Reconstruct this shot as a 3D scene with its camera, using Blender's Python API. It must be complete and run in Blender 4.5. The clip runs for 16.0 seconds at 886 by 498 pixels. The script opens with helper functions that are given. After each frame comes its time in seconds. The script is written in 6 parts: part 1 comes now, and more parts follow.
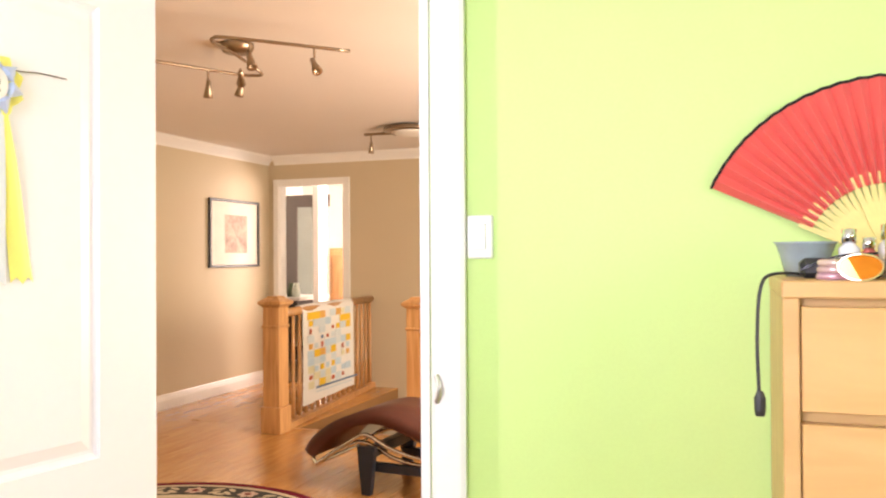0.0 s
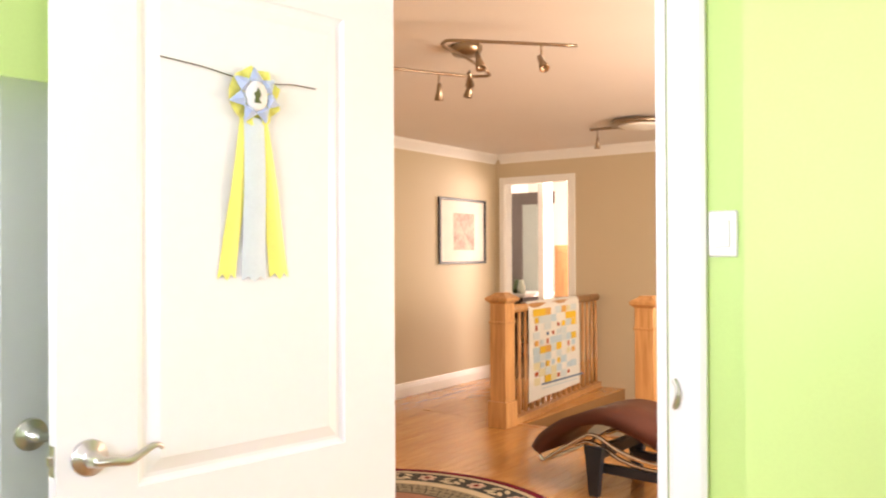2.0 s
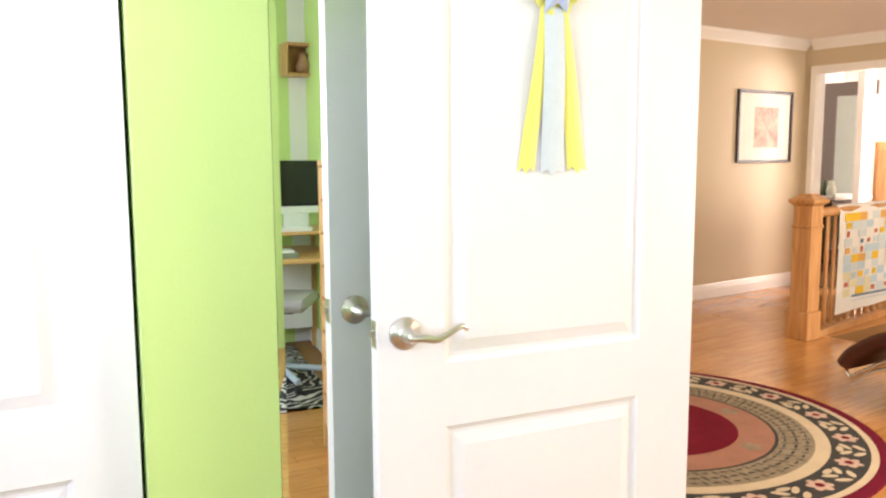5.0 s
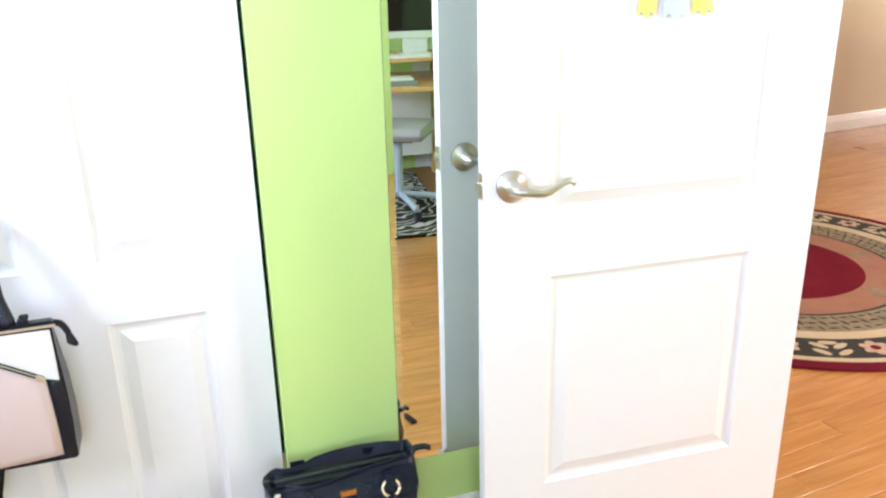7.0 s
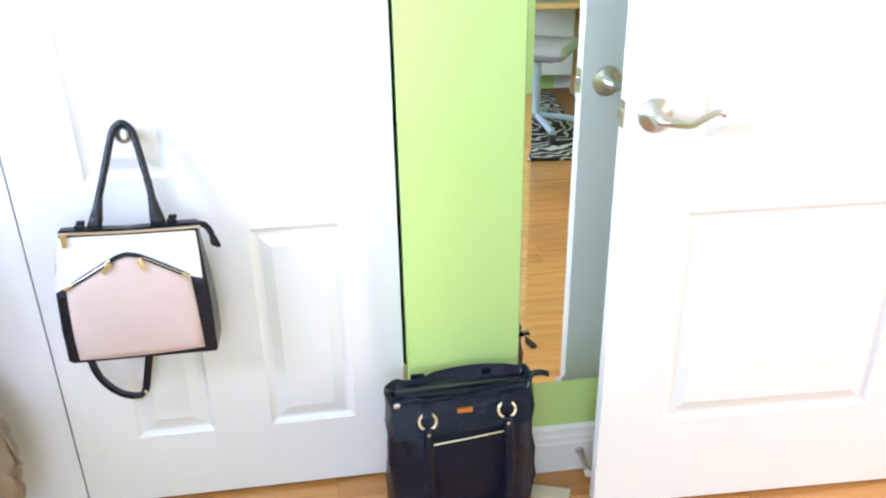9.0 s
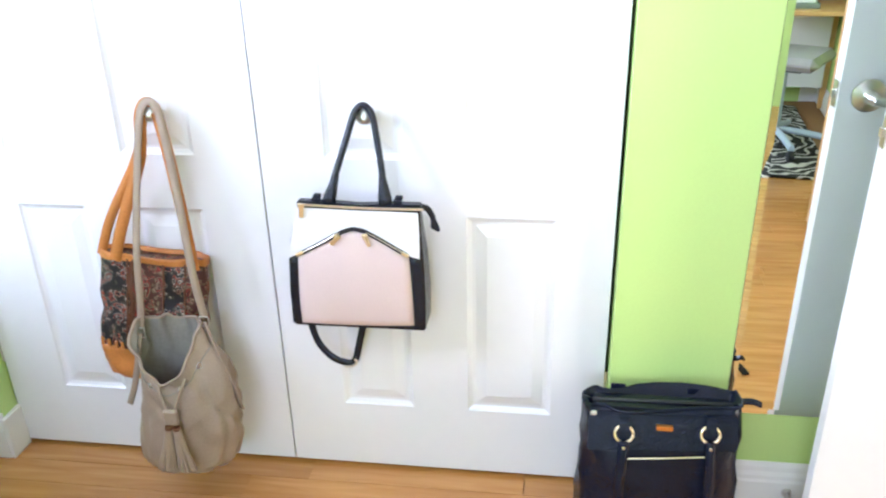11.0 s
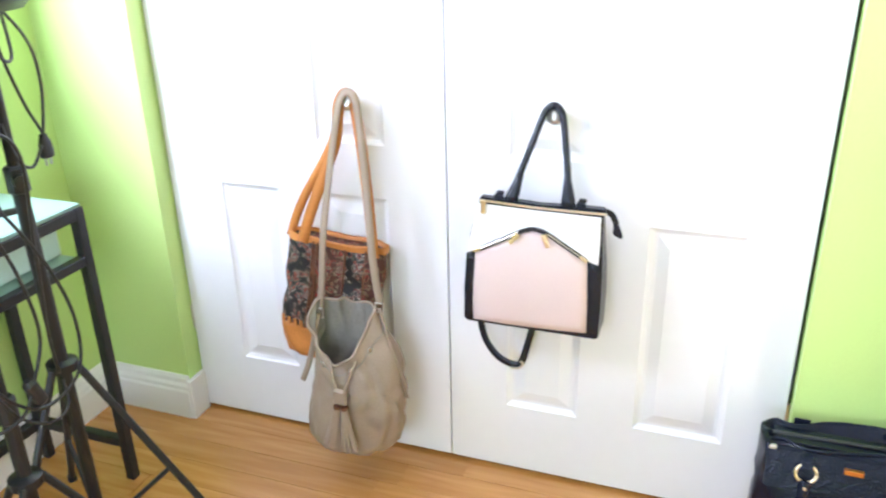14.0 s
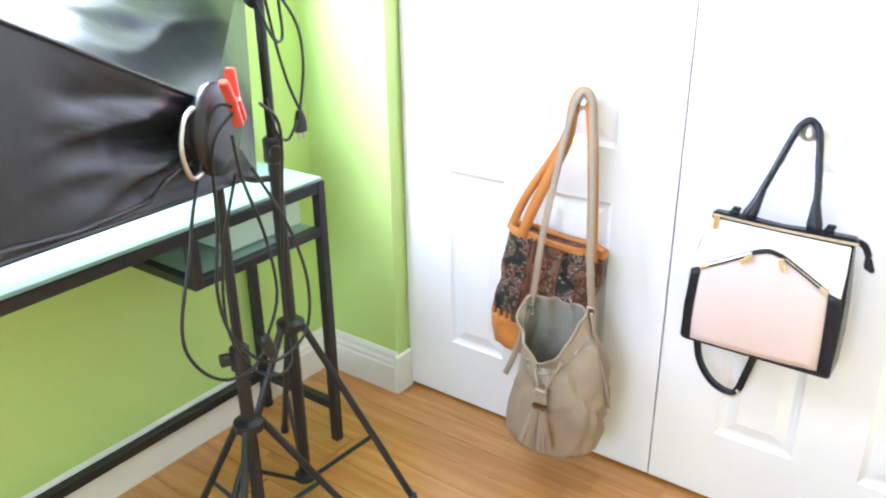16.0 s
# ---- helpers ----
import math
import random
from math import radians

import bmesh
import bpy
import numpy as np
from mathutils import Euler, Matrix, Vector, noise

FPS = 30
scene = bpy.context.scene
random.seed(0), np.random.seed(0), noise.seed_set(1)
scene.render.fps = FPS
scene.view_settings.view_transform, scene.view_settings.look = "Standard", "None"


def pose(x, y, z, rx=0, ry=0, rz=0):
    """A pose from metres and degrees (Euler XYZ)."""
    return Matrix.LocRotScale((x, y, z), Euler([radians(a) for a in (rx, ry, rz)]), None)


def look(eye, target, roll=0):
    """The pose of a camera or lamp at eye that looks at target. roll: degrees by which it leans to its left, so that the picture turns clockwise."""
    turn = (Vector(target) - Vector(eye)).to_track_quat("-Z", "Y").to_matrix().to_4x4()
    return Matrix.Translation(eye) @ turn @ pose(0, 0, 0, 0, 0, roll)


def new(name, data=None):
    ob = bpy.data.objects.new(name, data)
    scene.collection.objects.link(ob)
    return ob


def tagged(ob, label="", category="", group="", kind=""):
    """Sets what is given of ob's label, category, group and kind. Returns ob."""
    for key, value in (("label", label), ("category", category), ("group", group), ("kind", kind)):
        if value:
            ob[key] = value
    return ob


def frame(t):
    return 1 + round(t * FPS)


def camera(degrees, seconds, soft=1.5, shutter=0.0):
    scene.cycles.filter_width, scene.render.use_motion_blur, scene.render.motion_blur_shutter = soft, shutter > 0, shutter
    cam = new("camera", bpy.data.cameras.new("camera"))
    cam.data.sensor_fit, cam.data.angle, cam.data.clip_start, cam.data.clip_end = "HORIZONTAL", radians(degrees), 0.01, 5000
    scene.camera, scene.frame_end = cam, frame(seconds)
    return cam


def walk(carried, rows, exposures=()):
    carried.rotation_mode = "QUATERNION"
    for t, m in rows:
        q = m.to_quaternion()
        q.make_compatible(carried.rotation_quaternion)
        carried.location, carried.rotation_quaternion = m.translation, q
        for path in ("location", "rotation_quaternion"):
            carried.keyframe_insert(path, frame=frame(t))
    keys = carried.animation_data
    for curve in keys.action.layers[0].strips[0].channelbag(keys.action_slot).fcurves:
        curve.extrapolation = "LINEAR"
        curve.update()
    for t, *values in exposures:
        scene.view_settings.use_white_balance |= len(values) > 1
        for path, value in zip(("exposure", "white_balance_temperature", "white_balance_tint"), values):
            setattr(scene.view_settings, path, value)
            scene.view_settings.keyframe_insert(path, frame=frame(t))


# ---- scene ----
cam = camera(57.93, 16.0, soft=2.1, shutter=0.3)
# seconds, x, y, z, pitch, roll, yaw
PATH = [
    (0.0, 0.054, -0.001, 1.340, 0.49, 0.33, 26.80),
    (0.5, 0.049, 0.004, 1.342, 0.47, 0.18, 30.35),
    (1.0, 0.038, 0.011, 1.344, 0.43, 0.15, 33.96),
    (1.5, 0.030, 0.013, 1.341, 0.41, 0.29, 38.07),
    (2.0, 0.028, 0.007, 1.342, 0.35, 0.25, 42.70),
    (2.5, 0.017, 0.007, 1.343, 0.29, 0.21, 47.48),
    (3.0, 0.005, 0.007, 1.343, 0.25, 0.23, 51.19),
    (3.5, -0.007, 0.002, 1.339, 0.30, 0.48, 54.85),
    (3.7, -0.009, 0.002, 1.339, 0.25, 0.50, 57.20),
    (5.8, 0.003, -0.014, 1.326, -10.90, 0.83, 66.05),
    (6.0, 0.002, -0.011, 1.328, -11.95, 0.85, 67.25),
    (6.5, 0.001, 0.010, 1.372, -16.30, 0.97, 69.80),
    (7.0, 0.001, 0.026, 1.398, -19.61, 1.10, 71.54),
    (7.5, -0.004, 0.032, 1.396, -22.50, 1.00, 72.55),
    (8.0, -0.008, 0.033, 1.392, -24.59, 0.93, 73.18),
    (8.5, -0.013, 0.033, 1.397, -25.04, 0.88, 78.35),
    (9.0, -0.019, 0.027, 1.399, -25.16, 0.92, 81.49),
    (9.5, -0.022, 0.025, 1.400, -25.18, 1.06, 84.19),
    (10.0, -0.025, 0.022, 1.402, -25.22, 1.03, 88.05),
    (10.2, -0.026, 0.021, 1.402, -25.25, 1.05, 90.40),
    (12.3, -0.022, -0.013, 1.368, -24.10, 1.45, 101.60),
    (12.5, -0.022, -0.015, 1.367, -24.08, 1.48, 101.66),
    (13.0, -0.018, -0.013, 1.361, -23.83, 1.54, 102.06),
    (13.5, -0.022, -0.015, 1.361, -23.80, 1.37, 103.88),
    (14.0, -0.013, -0.032, 1.359, -23.56, 1.22, 109.86),
    (14.5, -0.014, -0.056, 1.360, -23.61, 1.00, 114.43),
    (15.0, -0.007, -0.068, 1.359, -23.54, 0.78, 119.34),
    (15.5, -0.005, -0.072, 1.355, -23.44, 0.63, 122.72),
    (16.0, -0.007, -0.062, 1.351, -23.25, 0.74, 125.99),
]
EXPOSURES = [(0.0, -0.30, 6500.0, 29.0), (3.5, -0.31, 6400.0, 28.0), (7.0, -0.12, 5600.0, 24.5), (10.0, 0.02, 5450.0, 24.0), (13.0, 0.10, 5600.0, 24.5), (16.0, 0.32, 5600.0, 24.0)]
walk(cam, [(t, pose(x, y, z, 90 + p, r, w)) for t, x, y, z, p, r, w in PATH], EXPOSURES)

# ---------------------------------------------------------------- light
world = bpy.data.worlds.new("World")
scene.world = world
world.use_nodes = True
wn = world.node_tree
sky = wn.nodes.new("ShaderNodeTexSky")
sky.sky_type, sky.sun_disc = "NISHITA", False
sky.sun_elevation, sky.sun_rotation = radians(38), radians(150)
wn.nodes["Background"].inputs["Strength"].default_value = 0.15
wn.links.new(sky.outputs[0], wn.nodes["Background"].inputs["Color"])


def area_light(name, m, w, h, watts, color, spread=180):
    """A rectangular area lamp: daylight of the bedroom window, or an added fill."""
    la = bpy.data.lights.new(name, "AREA")
    la.shape, la.size, la.size_y, la.energy, la.color, la.spread = "RECTANGLE", w, h, watts, color, radians(spread)
    ob = new(name, la)
    ob.matrix_world = m
    return ob


SOUTH_Y, WEST_X, EAST_X, CEIL = -1.69, -1.6, 2.3, 2.42
TURN = 7.0
HINGE = (-1.424, 1.388)
N = pose(HINGE[0], HINGE[1], 0, 0, 0, TURN)          # the frame of the door wall: x along it, y into the hall
WIN = (-1.20, -0.03, 1.03, 1.95)                       # window of the bedroom: x0, x1, z0, z1
area_light("window_daylight", look(((WIN[0] + WIN[1]) / 2, SOUTH_Y - 0.06, (WIN[2] + WIN[3]) / 2), ((WIN[0] + WIN[1]) / 2, 0, (WIN[2] + WIN[3]) / 2 - 0.1)), WIN[1] - WIN[0], WIN[3] - WIN[2], 146, (0.82, 0.88, 1.0))
EAST_OPEN = (-1.15, 0.25, 0.95, 2.1)                      # unseen opening added in the east wall for a fill lamp: y0, y1, z0, z1
area_light("east_fill", look((EAST_X + 0.06, (EAST_OPEN[0] + EAST_OPEN[1]) / 2, 1.52), (0, (EAST_OPEN[0] + EAST_OPEN[1]) / 2 + 0.1, 1.3)), 1.4, 1.15, 50, (0.80, 0.88, 1.0))
# warm fill lamp added out of view to brighten the hall
area_light("hall_fill", N @ look((2.02, 2.6, 1.45), (0, 2.9, 1.2)), 1.7, 1.3, 235, (1.0, 0.90, 0.64))
# unseen lamp added inside the bathroom to brighten partition and cabinet
area_light("bath_fill", N @ look((-1.68, 7.4, 1.6), (-4.0, 7.2, 1.2)), 1.2, 1.1, 230, (1.0, 0.88, 0.70))

# ---------------------------------------------------------------- materials


def mat(name, color, rough=0.5, metal=0.0, vary=0.06, scale=6.0, grain=60.0, bump=0.05, coat=0.0, sheen=0.0, spec=0.5, rnd=0.0):
    """A surface with soft variation at two scales and a fine relief."""
    m = bpy.data.materials.new(name)
    m.use_nodes = True
    nt = m.node_tree
    b = nt.nodes["Principled BSDF"]
    tc = nt.nodes.new("ShaderNodeTexCoord")
    big = nt.nodes.new("ShaderNodeTexNoise")
    big.inputs["Scale"].default_value, big.inputs["Detail"].default_value = scale, 4
    fine = nt.nodes.new("ShaderNodeTexNoise")
    fine.inputs["Scale"].default_value, fine.inputs["Detail"].default_value = grain, 3
    for n in (big, fine):
        nt.links.new(tc.outputs["Object"], n.inputs["Vector"])
    add = nt.nodes.new("ShaderNodeMath")
    add.operation = "ADD"
    nt.links.new(big.outputs[0], add.inputs[0])
    nt.links.new(fine.outputs[0], add.inputs[1])
    ramp = nt.nodes.new("ShaderNodeMapRange")
    ramp.inputs["From Min"].default_value, ramp.inputs["From Max"].default_value = 0.6, 1.4
    ramp.inputs["To Min"].default_value, ramp.inputs["To Max"].default_value = 1 - vary, 1 + vary
    nt.links.new(add.outputs[0], ramp.inputs["Value"])
    val = ramp.outputs[0]
    if rnd:
        oi = nt.nodes.new("ShaderNodeObjectInfo")
        mr = nt.nodes.new("ShaderNodeMapRange")
        mr.inputs["To Min"].default_value, mr.inputs["To Max"].default_value = 1 - rnd, 1 + rnd
        nt.links.new(oi.outputs["Random"], mr.inputs["Value"])
        mul = nt.nodes.new("ShaderNodeMath")
        mul.operation = "MULTIPLY"
        nt.links.new(val, mul.inputs[0])
        nt.links.new(mr.outputs[0], mul.inputs[1])
        val = mul.outputs[0]
    mix = nt.nodes.new("ShaderNodeVectorMath")
    mix.operation = "SCALE"
    mix.inputs[0].default_value = color
    nt.links.new(val, mix.inputs["Scale"])
    nt.links.new(mix.outputs[0], b.inputs["Base Color"])
    b.inputs["Roughness"].default_value, b.inputs["Metallic"].default_value = rough, metal
    b.inputs["Specular IOR Level"].default_value = spec
    b.inputs["Coat Weight"].default_value, b.inputs["Sheen Weight"].default_value = coat, sheen
    if bump:
        bp = nt.nodes.new("ShaderNodeBump")
        bp.inputs["Strength"].default_value, bp.inputs["Distance"].default_value = bump, 0.004
        nt.links.new(add.outputs[0], bp.inputs["Height"])
        nt.links.new(bp.outputs[0], b.inputs["Normal"])
    return m


def wood(name, light, dark, rough=0.35, along=(1, 14, 14), scale=2.2, rnd=0.12, coat=0.0):
    """Wood with long grain; each piece takes its own tone and cut of the grain."""
    m = bpy.data.materials.new(name)
    m.use_nodes = True
    nt = m.node_tree
    b = nt.nodes["Principled BSDF"]
    tc = nt.nodes.new("ShaderNodeTexCoord")
    oi = nt.nodes.new("ShaderNodeObjectInfo")
    off = nt.nodes.new("ShaderNodeVectorMath")
    off.operation = "MULTIPLY_ADD"
    off.inputs[1].default_value = (9.0, 7.0, 5.0)
    nt.links.new(oi.outputs["Random"], off.inputs[0])
    nt.links.new(tc.outputs["Object"], off.inputs[2])
    mp = nt.nodes.new("ShaderNodeMapping")
    mp.inputs["Scale"].default_value = along
    nt.links.new(off.outputs[0], mp.inputs["Vector"])
    n1 = nt.nodes.new("ShaderNodeTexNoise")
    n1.inputs["Scale"].default_value, n1.inputs["Detail"].default_value, n1.inputs["Distortion"].default_value = scale, 6, 0.6
    nt.links.new(mp.outputs[0], n1.inputs["Vector"])
    cr = nt.nodes.new("ShaderNodeValToRGB")
    cr.color_ramp.elements[0].position, cr.color_ramp.elements[0].color = 0.32, (*dark, 1)
    cr.color_ramp.elements[1].position, cr.color_ramp.elements[1].color = 0.66, (*light, 1)
    nt.links.new(n1.outputs[0], cr.inputs[0])
    mr = nt.nodes.new("ShaderNodeMapRange")
    mr.inputs["To Min"].default_value, mr.inputs["To Max"].default_value = 1 - rnd, 1 + rnd
    nt.links.new(oi.outputs["Random"], mr.inputs["Value"])
    mul = nt.nodes.new("ShaderNodeVectorMath")
    mul.operation = "SCALE"
    nt.links.new(cr.outputs[0], mul.inputs[0])
    nt.links.new(mr.outputs[0], mul.inputs["Scale"])
    nt.links.new(mul.outputs[0], b.inputs["Base Color"])
    b.inputs["Roughness"].default_value, b.inputs["Coat Weight"].default_value = rough, coat
    b.inputs["Coat Roughness"].default_value = 0.12
    bp = nt.nodes.new("ShaderNodeBump")
    bp.inputs["Strength"].default_value, bp.inputs["Distance"].default_value = 0.06, 0.002
    nt.links.new(n1.outputs[0], bp.inputs["Height"])
    nt.links.new(bp.outputs[0], b.inputs["Normal"])
    return m


def glossy(name, color, rough, metal=1.0):
    m = bpy.data.materials.new(name)
    m.use_nodes = True
    b = m.node_tree.nodes["Principled BSDF"]
    b.inputs["Base Color"].default_value, b.inputs["Roughness"].default_value, b.inputs["Metallic"].default_value = (*color, 1), rough, metal
    return m


def glass(name, color, rough=0.0):
    m = glossy(name, color, rough, 0.0)
    m.node_tree.nodes["Principled BSDF"].inputs["Transmission Weight"].default_value = 1.0
    m.node_tree.nodes["Principled BSDF"].inputs["IOR"].default_value = 1.45
    return m


GREEN = mat("lime_green_wall_paint", (0.53, 0.72, 0.235), 0.55, vary=0.025, scale=1.5, grain=140, bump=0.06)
BEIGE = mat("beige_wall_paint", (0.56, 0.47, 0.32), 0.6, vary=0.03, scale=1.5, grain=140, bump=0.06)
WHITE_WALL = mat("white_wall_paint", (0.78, 0.77, 0.72), 0.6, vary=0.02, scale=1.5, grain=120)
CEILING = mat("ceiling_paint", (0.78, 0.74, 0.70), 0.8, vary=0.02, scale=2, grain=90, bump=0.1)
DOOR_WHITE = mat("white_semi_gloss_paint", (0.82, 0.82, 0.82), 0.30, vary=0.012, scale=3, grain=40, bump=0.02)
TRIM = mat("white_trim_paint", (0.82, 0.81, 0.78), 0.35, vary=0.015, scale=4, grain=50, bump=0.02)
OAK = wood("varnished_oak_floor", (0.58, 0.285, 0.078), (0.45, 0.195, 0.044), 0.26, (14, 1.2, 14), 2.4, 0.07, 0.5)
OAK_GAP = mat("floor_joint", (0.30, 0.15, 0.05), 0.6)
BIRCH = wood("light_birch_veneer", (0.66, 0.40, 0.155), (0.58, 0.33, 0.115), 0.38, (2, 12, 12), 1.6, 0.03)
RAIL_OAK = wood("honey_oak", (0.60, 0.33, 0.13), (0.42, 0.20, 0.065), 0.3, (14, 14, 1.2), 2.5, 0.06)
NICKEL = glossy("brushed_nickel", (0.62, 0.60, 0.56), 0.3)
CHROME = glossy("chrome", (0.8, 0.8, 0.8), 0.08)
GOLD = glossy("gold_hardware", (0.82, 0.70, 0.46), 0.28)
BLACK_METAL = mat("black_powder_coat", (0.018, 0.018, 0.02), 0.42, vary=0.1)
BLACK_PLASTIC = mat("black_plastic", (0.02, 0.02, 0.022), 0.35, vary=0.1)
BLACK_LEATHER = mat("black_leather", (0.005, 0.007, 0.014), 0.26, vary=0.2, scale=14, grain=190, bump=0.4, spec=0.4)
TOTE_LEATHER = mat("black_crinkled_leather", (0.005, 0.008, 0.019), 0.24, vary=0.2, scale=40, grain=170, bump=0.35, spec=0.28)
SATIN = glossy("satin_nickel_knob", (0.78, 0.78, 0.76), 0.38)
MIRROR = glossy("mirror_silver", (0.93, 0.97, 0.95), 0.0)
# near black: fan edging and mirror backing, and painted shade inside the closet
DARK = mat("black_edging_and_closet_shade", (0.012, 0.012, 0.012), 0.8)

# ---------------------------------------------------------------- building helpers


def part(name, bm, material, parent, label="", smooth=False):
    me = bpy.data.meshes.new(name)
    bmesh.ops.recalc_face_normals(bm, faces=bm.faces)
    bm.to_mesh(me)
    bm.free()
    for m in (material if isinstance(material, (list, tuple)) else [material]):
        me.materials.append(m)
    if smooth:
        for p in me.polygons:
            p.use_smooth = True
    ob = new(name, me)
    ob.parent = parent
    if label:
        tagged(ob, label)
    return ob


def thing(name, label, category, m=None, group="", kind=""):
    ob = new(name)
    ob.empty_display_size = 0.05
    if m is not None:
        ob.matrix_world = m
    return tagged(ob, label, category, group, kind)


def structure(name, bm, material, label, category, m=None):
    ob = part(name, bm, material, None)
    if m is not None:
        ob.matrix_world = m
    return tagged(ob, label, category, "", "structure")


def box(bm, x0, x1, y0, y1, z0, z1, bevel=0.0, m=None, seg=1):
    """A box, with rounded edges where bevel is given."""
    tmp = bmesh.new()
    bmesh.ops.create_cube(tmp, size=1.0)
    for v in tmp.verts:
        v.co = Vector((x0 + (v.co.x + 0.5) * (x1 - x0), y0 + (v.co.y + 0.5) * (y1 - y0), z0 + (v.co.z + 0.5) * (z1 - z0)))
    if bevel:
        bmesh.ops.bevel(tmp, geom=tmp.edges[:], offset=bevel, segments=seg, affect="EDGES")
    join(bm, tmp, m)
    return bm


def join(bm, tmp, m=None, index=None):
    if m is not None:
        bmesh.ops.transform(tmp, matrix=m, verts=tmp.verts)
    verts = {v: bm.verts.new(v.co) for v in tmp.verts}
    for f in tmp.faces:
        try:
            g = bm.faces.new([verts[v] for v in f.verts])
            g.material_index = f.material_index if index is None else index
            g.smooth = f.smooth
        except ValueError:
            pass
    tmp.free()


def boxes(*rows, bevel=0.0):
    bm = bmesh.new()
    for r in rows:
        box(bm, *r, bevel=bevel)
    return bm


def curve_points(points, steps=8):
    """A smooth line through the points."""
    pts = [Vector(p) for p in points]
    out = []
    for i in range(len(pts) - 1):
        p0, p1, p2, p3 = pts[max(i - 1, 0)], pts[i], pts[i + 1], pts[min(i + 2, len(pts) - 1)]
        for k in range(steps):
            t = k / steps
            out.append(0.5 * (2 * p1 + (p2 - p0) * t + (2 * p0 - 5 * p1 + 4 * p2 - p3) * t * t + (3 * p1 - p0 - 3 * p2 + p3) * t ** 3))
    return out + [pts[-1]]


def sweep(bm, pts, profile, closed=False, up=Vector((0, 0, 1)), sizes=None):
    """Draws a closed profile of (side, up) pairs along a line."""
    rings = []
    n = len(pts)
    last = None
    for i, p in enumerate(pts):
        d = (pts[min(i + 1, n - 1)] - pts[max(i - 1, 0)]).normalized()
        if last is None:
            side = d.cross(up)
            if side.length < 1e-4:
                side = d.cross(Vector((0, 1, 0)))
        else:
            side = last - d * last.dot(d)
        side.normalize()
        last = side
        top = side.cross(d)
        k = sizes[i] if sizes else 1.0
        rings.append([bm.verts.new(p + side * (a * k) + top * (b * k)) for a, b in profile])
    m = len(profile)
    for i in range(n - 1):
        for j in range(m):
            bm.faces.new((rings[i][j], rings[i][(j + 1) % m], rings[i + 1][(j + 1) % m], rings[i + 1][j]))
    if m > 2:
        bm.faces.new(rings[0][::-1])
        bm.faces.new(rings[-1])
    return bm


def circle(r, n=10, squash=1.0):
    return [(r * math.cos(2 * math.pi * i / n), r * squash * math.sin(2 * math.pi * i / n)) for i in range(n)]


def tube(points, r, n=8, steps=0, sizes=None):
    pts = curve_points(points, steps) if steps else [Vector(p) for p in points]
    return sweep(bmesh.new(), pts, circle(r, n), sizes=sizes)


def strap(points, w, t, steps=8, up=Vector((0, 0, 1))):
    """A flat band w wide and t thick along a smooth line; up: across its thickness."""
    pts = curve_points(points, steps)
    return sweep(bmesh.new(), pts, [(-w / 2, -t / 2), (w / 2, -t / 2), (w / 2, t / 2), (-w / 2, t / 2)], up=up)


def lathe(profile, n=24, m=None):
    """Turns (radius, height) pairs round the z axis."""
    bm = bmesh.new()
    rings = []
    for r, z in profile:
        rings.append([bm.verts.new((r * math.cos(2 * math.pi * i / n), r * math.sin(2 * math.pi * i / n), z)) for i in range(n)])
    for a, b in zip(rings, rings[1:]):
        for i in range(n):
            bm.faces.new((a[i], a[(i + 1) % n], b[(i + 1) % n], b[i]))
    bm.faces.new(rings[0][::-1])
    bm.faces.new(rings[-1])
    if m is not None:
        bmesh.ops.transform(bm, matrix=m, verts=bm.verts)
    return bm


def loft(sections, cap=True):
    """A skin over rings of the same number of points."""
    bm = bmesh.new()
    rings = [[bm.verts.new(p) for p in s] for s in sections]
    n = len(rings[0])
    for a, b in zip(rings, rings[1:]):
        for i in range(n):
            bm.faces.new((a[i], a[(i + 1) % n], b[(i + 1) % n], b[i]))
    if cap:
        bm.faces.new(rings[0][::-1])
        bm.faces.new(rings[-1])
    return bm


def superellipse(cx, cy, z, a, b, n=28, e=3.0):
    out = []
    for i in range(n):
        t = 2 * math.pi * i / n
        c, s = math.cos(t), math.sin(t)
        out.append((cx + a * math.copysign(abs(c) ** (2 / e), c), cy + b * math.copysign(abs(s) ** (2 / e), s), z))
    return out


def profile_run(p0, p1, profile, bm=None):
    """A moulding: a profile of (out, up) pairs drawn from p0 to p1; out is to the left of the way."""
    bm = bm or bmesh.new()
    a, b = Vector((*p0, 0)), Vector((*p1, 0))
    d = (b - a).normalized()
    out = Vector((-d.y, d.x, 0))
    ra = [bm.verts.new(a + out * o + Vector((0, 0, u))) for o, u in profile]
    rb = [bm.verts.new(b + out * o + Vector((0, 0, u))) for o, u in profile]
    n = len(profile)
    for i in range(n):
        bm.faces.new((ra[i], ra[(i + 1) % n], rb[(i + 1) % n], rb[i]))
    bm.faces.new(ra[::-1])
    bm.faces.new(rb)
    return bm


BASE = [(0, 0), (0.016, 0), (0.016, 0.085), (0.013, 0.092), (0.013, 0.102), (0.009, 0.112), (0.008, 0.125), (0.003, 0.135), (0, 0.135)]
CROWN = [(0, 0), (0, -0.095), (0.012, -0.095), (0.014, -0.08), (0.03, -0.062), (0.055, -0.035), (0.07, -0.02), (0.072, -0.008), (0.082, -0.006), (0.082, 0)]
# ---------------------------------------------------------------- bedroom shell
WT = 0.12
